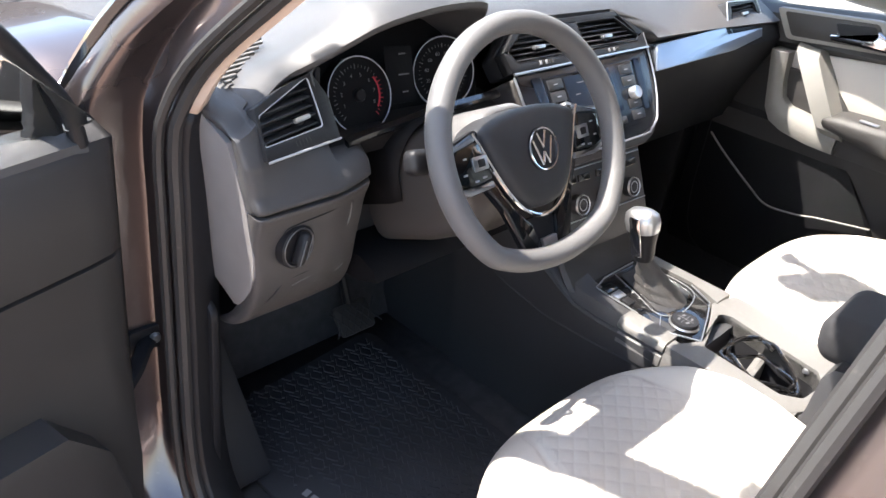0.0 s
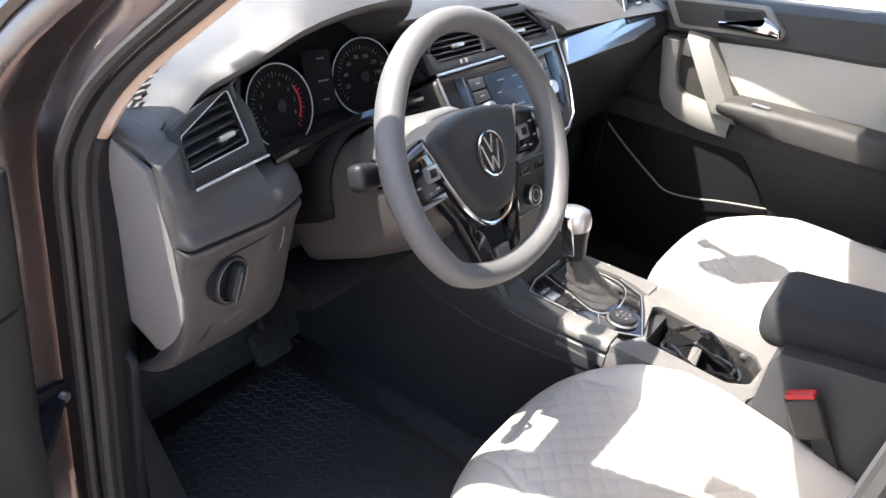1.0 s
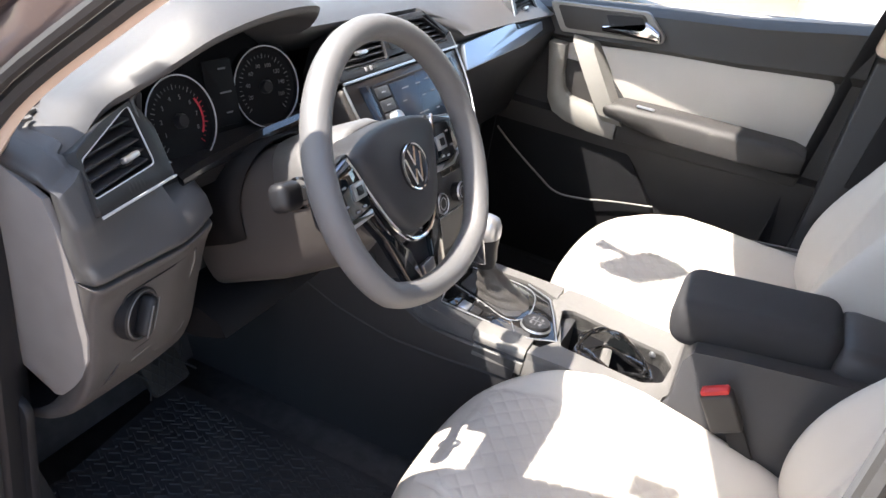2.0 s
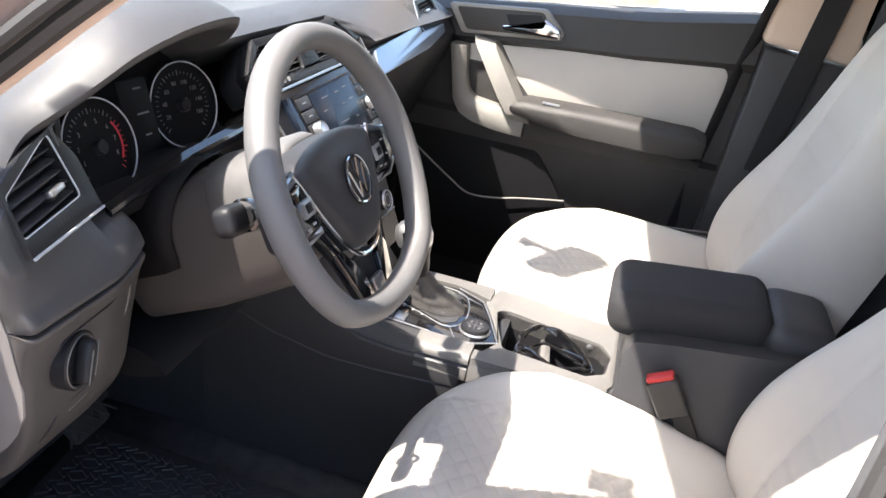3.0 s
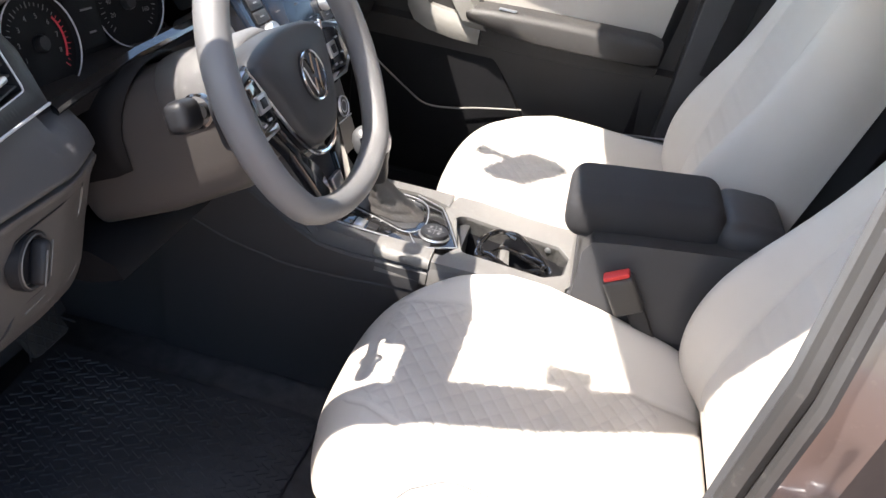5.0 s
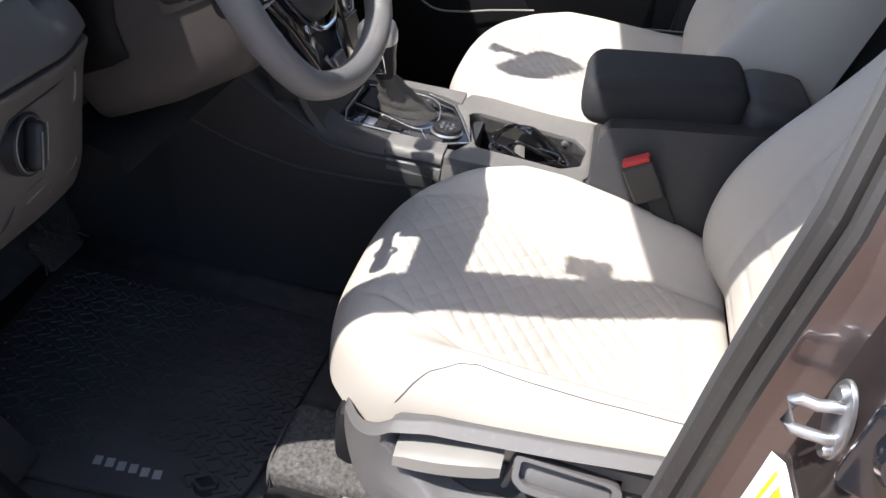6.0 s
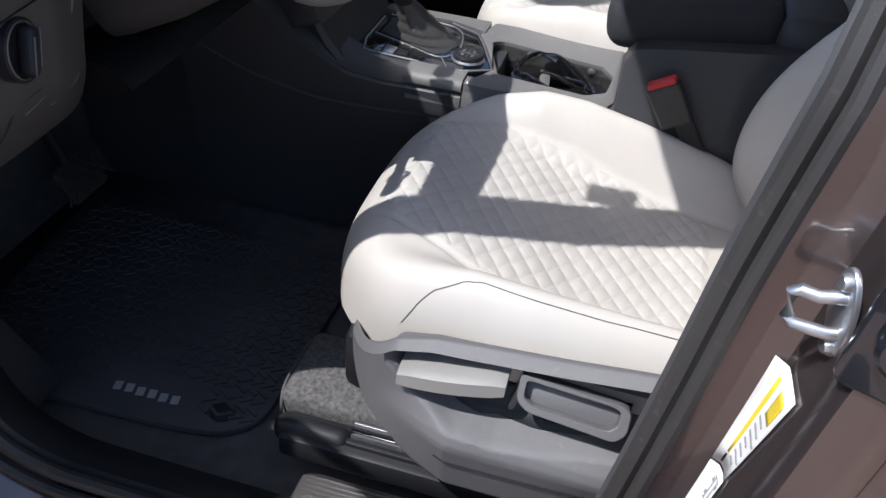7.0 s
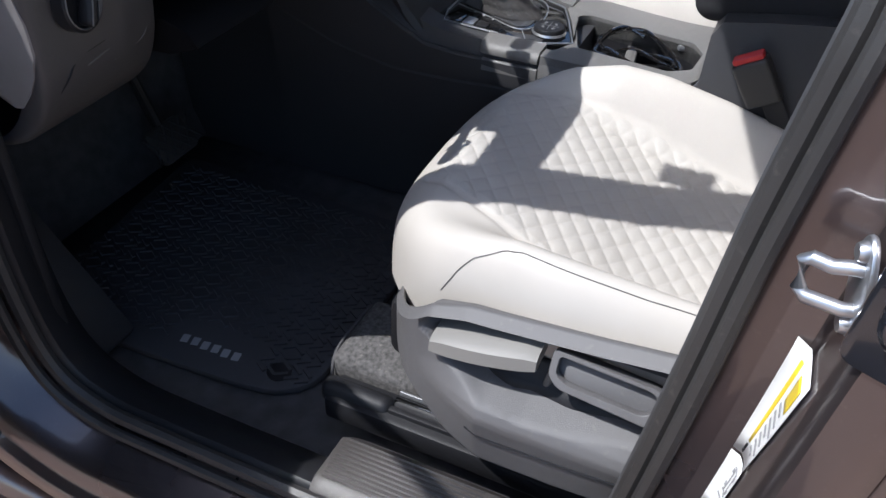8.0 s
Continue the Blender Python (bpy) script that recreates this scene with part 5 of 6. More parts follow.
part("ring", lathe(bmesh.new(), [(0.0265, 0.0085), (0.0280, 0.0095), (0.0300, 0.006)], 40, dm), SATIN, dial)
bm = bmesh.new()
for x, y, a in ((-0.009, 0.009, 20), (0.009, 0.009, -20), (-0.009, -0.009, -20), (0.009, -0.009, 20)):
    box(bm, (x, y, 0.0163), (0.008, 0.0045, 0.0005), 0, 1, (0, 0, a))
for a in (0, 90):
    box(bm, (0, 0, 0.0163), (0.034, 0.0012, 0.0005), 0, 1, (0, 0, a))
bm.transform(dm)
part("marks", bm, DIMPRINT, dial)
# the console's flank towards the driver, with two creases
bm = bmesh.new()
rows = []
for k in range(25):
    y = 0.32 - 0.43 * k / 24
    za = float(np.interp(y, (-0.11, -0.065, 0.01, 0.10, 0.20, 0.276, 0.32), (0.624, 0.622, 0.616, 0.614, 0.632, 0.660, 0.680)))
    zb = float(np.interp(y, (-0.11, -0.05, 0.0, 0.05, 0.09, 0.145, 0.25, 0.32), (0.663, 0.661, 0.660, 0.664, 0.682, 0.712, 0.780, 0.82)))
    rows.append([(-0.060, y, zb + 0.020), (-0.100, y, zb + 0.018), (-0.113, y, zb + 0.008), (-0.1165, y, zb + 0.002), (-0.1150, y, zb), (-0.1190, y, zb - 0.004), (-0.1215, y, za + 0.010), (-0.1205, y, za + 0.002), (-0.1160, y, za), (-0.1175, y, za - 0.004), (-0.113, y, za - 0.06), (-0.100, y, 0.50), (-0.085, y, 0.36), (-0.060, y, 0.36)])
loft(bm, rows)
part("flank", bm, CONSOLE, console, "charcoal creased console flank", 25)
# charging cable coiled in the cup holder
cable = thing("cable", "glossy black cable coiled in the cup holder", "cable")
random.seed(5)
loops = []
for i in range(46):
    a = i * 0.42
    loops.append((-0.02 + (0.045 + 0.008 * math.sin(i * 1.7)) * math.cos(a), -0.235 + (0.060 + 0.01 * math.cos(i)) * math.sin(a), 0.662 + 0.018 * math.sin(a * 0.5 + 1) + 0.006 * math.sin(i * 0.9)))
part("cord", tube(bmesh.new(), smooth_path(loops, 4), 0.0034, 8), GLOSS, cable)
bm = box(bmesh.new(), (0.035, -0.295, 0.668), (0.012, 0.026, 0.009), 0.003, 2, (10, 0, 30))
part("plug", bm, SATIN, cable, "silver plug")

# gear lever
lever = thing("gear_lever", "gear lever with chrome-topped knob and leather boot on the console", "gear lever")
bm = bmesh.new()
rings = []
for k in range(13):
    u = k / 12
    x, y, z = 0.010 - 0.030 * u, -0.036 + 0.034 * u, 0.680 + 0.070 * u
    w, h = 0.022 * (1 - u) ** 1.3 + 0.0135, 0.034 * (1 - u) ** 1.2 + 0.0145
    pleat = 1 + (0.05 if k % 3 == 1 else -0.04 if k % 3 == 2 else 0)
    rings.append([(x + w * pleat * math.cos(a) * (1 + 0.06 * math.sin(5 * a + 60 * z)), y + h * pleat * math.sin(a) * (1 + 0.06 * math.cos(4 * a + 50 * z)), z) for a in (2 * math.pi * k2 / 24 for k2 in range(24))])
loft(bm, rings)
part("boot", bm, material("boot_leather", (0.075, 0.07, 0.068), 0.45, grain=300, bump=0.8, vary=0.2), lever, "creased leather boot", 80)
KN = Matrix.Translation((-0.021, -0.003, 0.745)) @ pose(0, 0, 0, -12, -9, 0)
bm = bmesh.new()
loft(bm, [[KN @ Vector((w * math.copysign(abs(math.cos(a)) ** 0.8, math.cos(a)), h * math.sin(a), z)) for a in (2 * math.pi * k / 20 for k in range(20))] for z, w, h in ((0, 0.014, 0.015), (0.012, 0.017, 0.018), (0.03, 0.018, 0.020), (0.045, 0.020, 0.024), (0.058, 0.021, 0.027))])
part("knob", bm, BLACK, lever, "black gear knob")
bm = bmesh.new()
loft(bm, [[KN @ Vector((w * math.copysign(abs(math.cos(a)) ** 0.8, math.cos(a)), h * math.sin(a), z)) for a in (2 * math.pi * k / 20 for k in range(20))] for z, w, h in ((0.055, 0.0215, 0.0275), (0.07, 0.0225, 0.030), (0.083, 0.020, 0.028), (0.09, 0.012, 0.020), (0.092, 0.004, 0.008))])
part("cap", bm, SATIN, lever, "satin chrome cap", 70)
bm = box(bmesh.new(), (-0.022, 0.0, 0.05), (0.004, 0.02, 0.07), 0.002)
bm.transform(KN)
part("side_trim", bm, CHROME, lever)

# armrest and box
armrest = thing("armrest", "padded black fabric centre armrest on the console", "armrest")
bm = bmesh.new()
box(bm, (0.022, -0.412, 0.790), (0.158, 0.232, 0.074), 0.028, 5, (-7, 0, 0))
part("pad", bm, FABRIC, armrest, "black fabric pad", 70)
bm = bmesh.new()
rows = []
for y, zl, zt in ((-0.334, 0.52, 0.745), (-0.345, 0.52, 0.765), (-0.40, 0.52, 0.775), (-0.58, 0.5, 0.80), (-0.63, 0.5, 0.79)):
    rows.append([(-0.121, y, zl), (-0.119, y, 0.60), (-0.108, y, 0.69), (-0.090, y, zt), (0.11, y, zt), (0.115, y, zl)])
loft(bm, rows)
part("box", bm, CONSOLE, armrest, "charcoal storage box")
bm = box(bmesh.new(), (0.015, -0.565, 0.79), (0.16, 0.10, 0.08), 0.025, 3)
part("hinge_cover", bm, CONSOLE, armrest)

# ---- seats ----
def seat(name, cx, side, label, lift=0.0, lean=21, ahead=0.0):
    """A seat: side is +1 when its outer side faces the car's right."""
    s = thing(name, label, "car seat", "front seats")

    def dome(t, p, q):
        return max(1 - abs(t) ** p, 0.0) ** (1 / q)

    def cushion(u, v):
        a, b = 2 * u - 1, 2 * v - 1
        a = math.copysign(1 - (1 - abs(a)) ** 1.45, a)
        b = math.copysign(1 - (1 - abs(b)) ** 1.45, b)
        return crown(a, b)

    def half_width(b):
        return 0.246 - 0.038 * max(b, 0) ** 1.3 - 0.050 * max(b - 0.55, 0) ** 2 / 0.2

    def edges(y):
        """Half widths of the quilted field towards the door and towards the console."""
        return (float(np.interp(y, (-0.50, -0.33, -0.25, -0.17, -0.10, -0.07), (0.165, 0.160, 0.147, 0.120, 0.095, 0.075))),
                float(np.interp(y, (-0.50, -0.42, -0.30, -0.18, -0.07), (0.140, 0.150, 0.163, 0.158, 0.120))))

    def insert(u, v):
        y = -0.497 + 0.407 * v
        b = (y + 0.306) / 0.252
        outer, inner = edges(y)
        x = (-outer + (outer + inner) * u) * -side
        p = crown(x / half_width(b), b)
        q0, q1 = x / 0.034 + p.y / 0.0262, x / 0.034 - p.y / 0.0262
        pillow = (abs(math.sin(math.pi * q0)) * abs(math.sin(math.pi * q1))) ** 0.45
        rim = min(u * (outer + inner), (1 - u) * (outer + inner), v * 0.407, (1 - v) * 0.407)
        p.z += -0.0012 + (0.0014 + 0.0024 * pillow) * min(rim / 0.016, 1)
        return p

    def crown(a, b):
        x = a * half_width(b)
        y = -0.306 + 0.252 * b - 0.030 * abs(a) ** 3 * max(b, 0)
        mid = float(np.interp(y, (-0.56, -0.50, -0.43, -0.33, -0.19, -0.12, -0.04), (0.585, 0.588, 0.595, 0.613, 0.656, 0.668, 0.655)))
        if x * side > 0:
            crest = float(np.interp(y, (-0.56, -0.40, -0.30, -0.24, -0.18, -0.13, -0.08, -0.04), (0.690, 0.694, 0.700, 0.704, 0.692, 0.676, 0.660, 0.648)))
        else:
            crest = float(np.interp(y, (-0.56, -0.455, -0.38, -0.30, -0.24, -0.18, -0.13, -0.08, -0.04), (0.640, 0.668, 0.690, 0.708, 0.716, 0.704, 0.684, 0.662, 0.648)))
        s_ = min(max((abs(x) - 0.135) / 0.075, 0), 1)
        s_ = s_ * s_ * (3 - 2 * s_)
        top = mid + (crest - mid) * s_
        outer, inner = edges(y)
        seam = abs(x * side - outer) if x * side > 0 else abs(-x * side - inner)
        if y < -0.09:
            top -= 0.004 * math.exp(-((seam / 0.0045) ** 2))
        base = 0.560
        z = base + (top - base) * dome(a, 9, 2.6) * dome(b, 9, 2.6)
        return Vector((cx + x, y, z + lift))

    bm = surface(bmesh.new(), cushion, 130, 140)
    part("cushion", bm, LEATHER, s, "smooth light grey cushion", 75)
    part("cushion_insert", surface(bmesh.new(), insert, 190, 250), INSERT, s, "diamond quilted grey insert", 75)
    seam = []
    for k in range(60):
        y = -0.155 - 0.36 * k / 59
        b = (y + 0.306) / 0.252
        v = 0.5 + 0.5 * math.copysign(1 - (1 - abs(b)) ** (1 / 1.45), b)
        want = lift + float(np.interp(y, (-0.50, -0.44, -0.37, -0.304, -0.243, -0.225, -0.19, -0.175, -0.155), (0.676, 0.678, 0.680, 0.684, 0.687, 0.684, 0.667, 0.652, 0.622)))
        lo, hi = 0.0, 0.16
        for _ in range(24):
            m = (lo + hi) / 2
            lo, hi = (m, hi) if cushion(m if side < 0 else 1 - m, v).z < want else (lo, m)
        seam.append(cushion(lo if side < 0 else 1 - lo, v) + Vector((side * 0.0004, 0, 0.0002)))
    part("side_seam", tube(bmesh.new(), seam, 0.0006, 6), GREYTRIM, s, "dark stitched seam along the cushion side")
    LEAN = radians(lean)

    def back(u, v):
        a, b = 2 * u - 1, 2 * v - 1
        a = math.copysign(1 - (1 - abs(a)) ** 1.5, a)
        b = math.copysign(1 - (1 - abs(b)) ** 1.5, b)
        up = 0.5 * (1 + b)
        half = 0.238 - 0.03 * up**2 - 0.03 * max(up - 0.75, 0)
        x = a * half
        h = up * 0.66
        fwd = 0.035 + (0.028 + 0.044 * math.exp(-(((up - 0.24) / 0.22) ** 2)) - 0.012 * up) * math.exp(-((abs(a) - 0.80) / 0.17) ** 2) + 0.012 * math.sin(math.pi * up)
        seam = abs(abs(x) - 0.125)
        fwd -= 0.005 * math.exp(-(seam / 0.005) ** 2)
        if abs(x) < 0.124 and 0.05 < up < 0.62:
            near = abs((h / 0.045 + 0.5) % 1 - 0.5) * 0.045
            fwd -= 0.002 * math.exp(-((near / 0.004) ** 2))
        fwd = -0.07 + (fwd + 0.07) * dome(a, 7, 2.4) * dome(b, 10, 2.6)
        return Vector((cx + x, -0.545 + ahead - h * math.sin(LEAN) + fwd * math.cos(LEAN), 0.585 + lift + h * math.cos(LEAN) + fwd * math.sin(LEAN)))

    part("backrest", surface(bmesh.new(), back, 110, 170), LEATHER, s, "light grey backrest with side bolsters", 75)
    bm = bmesh.new()
    loft(bm, [[(cx + sx * w, -0.60 + ahead - h * math.sin(LEAN) + f * math.cos(LEAN), 0.56 + h * math.cos(LEAN) + f * math.sin(LEAN)) for sx, f in ((-1, 0.02), (1, 0.02), (1, -0.06), (-1, -0.06))] for h, w in ((0, 0.19), (0.3, 0.195), (0.6, 0.17))])
    part("back_shell", bm, CONSOLE, s, "dark rear shell")
    bm = bmesh.new()
    box(bm, (cx, -0.31, 0.525 + lift), (0.42, 0.42, 0.09), 0.02)
    part("pan", bm, BLACK, s)
    # outer side trim with levers: a shell that bulges outwards behind its front corner
    def shell(y, z):
        """How far out the trim stands at a place of its side."""
        wrap = min(max((-0.112 - y) / 0.06, 0), 1)
        flare = float(np.interp(z, (0.46, 0.49, 0.530, 0.545, 0.553, 0.562, 0.58, 0.605), (0.42, 0.62, 0.90, 1.0, 1.0, 0.88, 0.40, 0.0)))
        return 0.200 + 0.072 * (1 - (1 - wrap) ** 2) + 0.034 * flare * min(max((-0.165 - y) / 0.08, 0), 1)

    TOPZ = ((-0.56, 0.685), (-0.41, 0.668), (-0.352, 0.661), (-0.285, 0.655), (-0.218, 0.649), (-0.18, 0.637), (-0.150, 0.613), (-0.125, 0.590), (-0.112, 0.576))
    LOWZ = ((-0.56, 0.482), (-0.40, 0.480), (-0.33, 0.474), (-0.25, 0.474), (-0.21, 0.490), (-0.18, 0.514), (-0.15, 0.536), (-0.125, 0.548), (-0.112, 0.552))

    def at(y, f, out=0.0):
        hi = float(np.interp(y, [p[0] for p in TOPZ], [p[1] for p in TOPZ]))
        lo = float(np.interp(y, [p[0] for p in LOWZ], [p[1] for p in LOWZ]))
        z = lo + (hi - lo) * f
        return Vector((cx + side * (shell(y, z) + out - 0.014 * max(f - 0.95, 0) / 0.05), y, z + lift))

    def dent(y, f):
        """The sunk field behind the levers."""
        inside = min(max((-0.172 - y) / 0.010, 0), 1) * min(max((0.945 - f) / 0.035, 0), 1)
        edge = float(np.interp(y, (-0.50, -0.375, -0.326, -0.29, -0.242, -0.198, -0.174), (0.50, 0.50, 0.49, 0.48, 0.51, 0.61, 0.80)))
        return -0.030 * inside * min(max((f - edge) / 0.07, 0), 1)

    bm = surface(bmesh.new(), lambda u, v: at(-0.112 - 0.448 * u, v, dent(-0.112 - 0.448 * u, v)), 130, 80)
    tr = thicken(part("side_trim", bm, SEATTRIM, s, "grey plastic side trim with levers"), 0.004)

    groove = [at(-0.235 - 0.28 * k / 20, 0.27, 0.0006) for k in range(21)]
    part("groove", tube(bmesh.new(), groove, 0.0012, 6), BLACK, tr)

    def slot(u, v):
        y = -0.19 - 0.225 * u
        top = 0.70
        low = float(np.interp(y, (-0.415, -0.33, -0.27, -0.22, -0.19), (0.55, 0.54, 0.55, 0.60, 0.70)))
        f = low + (top - low) * v
        return at(y, f, dent(y, f) + 0.0025)

    thicken(part("lever_slot", surface(bmesh.new(), slot, 30, 6), BLACK, tr, "black slot behind the levers"), 0.002)

    def lever(name, ya, za, yb, zb, h, out, mat, label):
        b = bmesh.new()
        rows = []
        for k in range(9):
            t = k / 8
            y, z = ya + (yb - ya) * t, za + (zb - za) * t + lift
            e = h * (1 - 0.25 * (2 * t - 1) ** 8)
            x0, x1 = cx + side * 0.245, cx + side * (0.268 + out + 0.004 * math.sin(math.pi * t))
            rows.append([(x0, y, z - e), (x1 - side * 0.006, y, z - e), (x1, y, z - e * 0.6), (x1 - side * 0.002, y, z + e * 0.6), (x1 - side * 0.010, y, z + e), (x0, y, z + e)])
        loft(b, rows)
        bmesh.ops.bevel(b, geom=[e for e in b.edges if len(e.link_faces) == 2 and e.calc_face_angle() > 1.0], offset=0.003, segments=2, affect="EDGES")
        part(name, b, mat, tr, label)

    lever("height_lever", -0.187, 0.604, -0.294, 0.624, 0.012, 0.016, SILVERDOOR, "pale grey height lever")
    RL = facing((cx + side * 0.276, -0.357, 0.626 + lift), (side * 0.86, 0, 0.5))
    flip = Matrix.Diagonal((-side, 1, 1, 1))
    dish = rounded([(-0.052, 0.016), (-0.052, -0.010), (-0.040, -0.020), (0.046, -0.028), (0.056, -0.018), (0.056, 0.004), (0.046, 0.009)], 0.006)
    hollow = [(x * 0.84 - 0.001, y * 0.66) for x, y in dish]
    rec = part("recline_lever", frame_plate(bmesh.new(), dish, hollow, 0.022, RL @ flip), SEATTRIM, tr, "grey recline lever with a finger dish")
    part("dish", prism(bmesh.new(), hollow, 0.004, RL @ flip @ pose(0, 0, -0.012), 0.001), SEATTRIM, tr)
    b = box(bmesh.new(), (cx + side * 0.25, -0.302, 0.585 + lift), (0.02, 0.008, 0.06), 0.003, 2, (12, 0, 0))
    part("rib", b, GREYTRIM, tr)
    # floor rails
    for sx in (-1, 1):
        x = cx + sx * (0.232 if sx == side else 0.19)
        bm = box(bmesh.new(), (x, -0.28, 0.408), (0.046, 0.48, 0.034), 0.006)
        rl = part("rail", bm, BLACK, s, "black steel seat rail")
        bm = box(bmesh.new(), (x, -0.075, 0.418), (0.030, 0.095, 0.034), 0.014, 4)
        part("end_cap", bm, BLACK, rl, "rounded black rail cap", 60)
        for dx, w, mat in ((0.010, 0.005, CHROME), (0.022, 0.004, SATIN), (-0.006, 0.008, BLACK)):
            bm = box(bmesh.new(), (x - dx * side, -0.32, 0.4275), (w, 0.40, 0.008), 0.0015)
            part("runner", bm, mat, rl)
        bm = box(bmesh.new(), (x, -0.36, 0.48), (0.03, 0.30, 0.10), 0.01)
        part("riser", bm, BLACK, s)
    return s


seat("driver_seat", -0.33, -1, "light grey leatherette driver seat with quilted cushion")
seat("passenger_seat", 0.33, 1, "light grey leatherette passenger seat in sunlight", 0.028, 15, 0.012)
block = thing("rail_cover", "grey carpet cover in front of the seat rail", "carpet cover")
bm = box(bmesh.new(), (-0.465, -0.10, 0.388), (0.125, 0.17, 0.085), 0.014, 3)
part("cover", bm, CARPET_GREY, block)
hem = smooth_path([(-0.5285, -0.020, 0.352), (-0.5285, -0.020, 0.410), (-0.500, -0.0145, 0.424), (-0.430, -0.0145, 0.424), (-0.4015, -0.020, 0.410), (-0.4015, -0.020, 0.352)], 5)
part("hem", tube(bmesh.new(), hem, 0.0022, 6), CARPET, block, "dark bound edge of the carpet")

# belt buckle
buckle = thing("belt_buckle", "black seat belt buckle with red button beside the driver seat", "seat belt buckle")
BM = Matrix.Translation((-0.129, -0.404, 0.716)) @ pose(0, 0, 0, 0, -6, 0) @ pose(0, 0, 0, -31, 0, 0)
bm = box(bmesh.new(), (0, 0, 0), (0.022, 0.044, 0.062), 0.005, 3)
bm.transform(BM)
part("case", bm, DOORDARK, buckle, "black buckle case")
bm = box(bmesh.new(), (0, 0, 0.034), (0.017, 0.038, 0.008), 0.003, 2)
bm.transform(BM)
part("button", bm, RED, buckle, "red release button")
bm = box(bmesh.new(), (0, -0.008, -0.085), (0.006, 0.026, 0.12), 0.002, 2)
bm.transform(BM)
part("strap", bm, BLACK, buckle)

# ribbed sill plate, its plastic toned down to stand in for shade
plate = thing("sill_plate", "ribbed grey plastic sill plate darkened for shade", "sill plate")
bm = bmesh.new()
loft(bm, [[(-0.702, y, z - 0.010), (-0.694, y, z - 0.003), (-0.682, y, z), (-0.628, y, z - 0.004), (-0.612, y, z - 0.022), (-0.608, y, 0.37), (-0.702, y, 0.37)] for y, z in ((-0.42, 0.438), (-0.30, 0.438), (-0.105, 0.438), (-0.092, 0.434), (-0.088, 0.425))])
part("base", bm, SHROUD, plate, "", 30)
for i in range(10):
    t = i / 9
    bm = box(bmesh.new(), (-0.686 + 0.056 * t, -0.182, 0.4385 - 0.004 * t), (0.0026, 0.165, 0.0026), 0.0010, 1, (0, 4, 0))
    part("rib", bm, SHROUD, plate)
# ---- floor mat and pedals ----
mat_ob = thing("floor_mat", "black rubber floor mat with grey lettering blocks", "floor mat")
bm = prism(bmesh.new(), rounded([(-0.520, 0.012), (-0.556, 0.050), (-0.566, 0.12), (-0.580, 0.46), (-0.15, 0.50), (-0.16, 0.0)], 0.03), 0.012, Matrix.Translation((0, 0, 0.360)), 0.004)
part("sheet", bm, MAT, mat_ob)
bm = bmesh.new()
for i in range(26):
    for j in range(30):
        x, y = -0.575 + i * 0.0158, 0.015 + j * 0.0155
        if (x < -0.495 and 0.10 < y < 0.24) or x < -0.53 or (x < -0.48 and y < 0.03):
            continue
        box(bm, (x, y, 0.3612), (0.0045, 0.019, 0.0034), 0, 1, (0, 0, 32 if (i + j // 4) % 2 else -32))
tagged(part("tread", bm, MAT, mat_ob, "raised diagonal tread"), kind="stuff")
for i in range(6):
    bm = bmesh.new()
    box(bm, (-0.528 + 0.001 * (i % 2), 0.215 - i * 0.0165, 0.3608), (0.014, 0.0105, 0.001), 0, 1, (0, 0, 12))
    part("letter_block", bm, GREYPRINT, mat_ob, "grey letter-sized block")
part("fastener", lathe(bmesh.new(), [(0.017, 0), (0.017, 0.0018), (0.014, 0.0028), (0.001, 0.0022)], 24, pose(-0.524, 0.066, 0.360)), BLACK, mat_ob)
pedal = thing("brake_pedal", "black ribbed brake pedal", "pedal")
PM = facing((-0.235, 0.45, 0.455), (0, -0.75, 0.66))
part("pad", prism(bmesh.new(), rect(0.085, 0.062, 0.012), 0.012, PM, 0.004), RUBBER, pedal)
bm = bmesh.new()
for i in range(5):
    for s in (-1, 1):
        tube(bm, [PM @ Vector(((i - 2) * 0.018 - s * 0.02, -0.026, 0.001)), PM @ Vector(((i - 2) * 0.018 + s * 0.02, 0.026, 0.001))], 0.0018, 5)
part("ribs", bm, CONSOLE, pedal)
part("arm", tube(bmesh.new(), [PM @ Vector((0, 0.02, -0.012)), (-0.235, 0.52, 0.58), (-0.235, 0.50, 0.75)], 0.009, 8), BLACK, pedal)
rest = thing("foot_rest", "dark carpeted foot rest panel", "foot rest")
bm = box(bmesh.new(), (-0.60, 0.36, 0.46), (0.10, 0.03, 0.24), 0.008, 2, (-38, 0, 0))
part("pad", bm, CONSOLE, rest)

# ---- passenger door, closed ----
pdoor = thing("passenger_door", "closed passenger door with grey insert and silver handle", "car door")
PD = facing((0.70, 0, 0), (-1, 0, 0))   # local x runs to the front of the car's rear (-y is +x), y up


def pdoor_poly(pts, r):
    return rounded([(-y, z) for y, z in pts], r)


bm = bmesh.new()
rows = []
for y, k in ((0.30, 0.0), (0.22, 0.0), (0.0, 0.03), (-0.25, 0.06), (-0.47, 0.10), (-0.485, 0.10)):
    rows.append([(0.80, y, 0.42), (0.735, y, 0.42), (0.735, y, 0.62), (0.700, y, 0.77), (0.700, y, 0.805), (0.722, y, 0.815), (0.728, y, 0.92), (0.725, y, 0.965 + k * 0.6), (0.705, y, 0.975 + k * 0.7), (0.715, y, 1.03 + k), (0.75, y, 1.045 + k), (0.80, y, 1.045 + k)])
loft(bm, rows)
part("panel", bm, DOORDARK, pdoor, "dark plastic door panel")
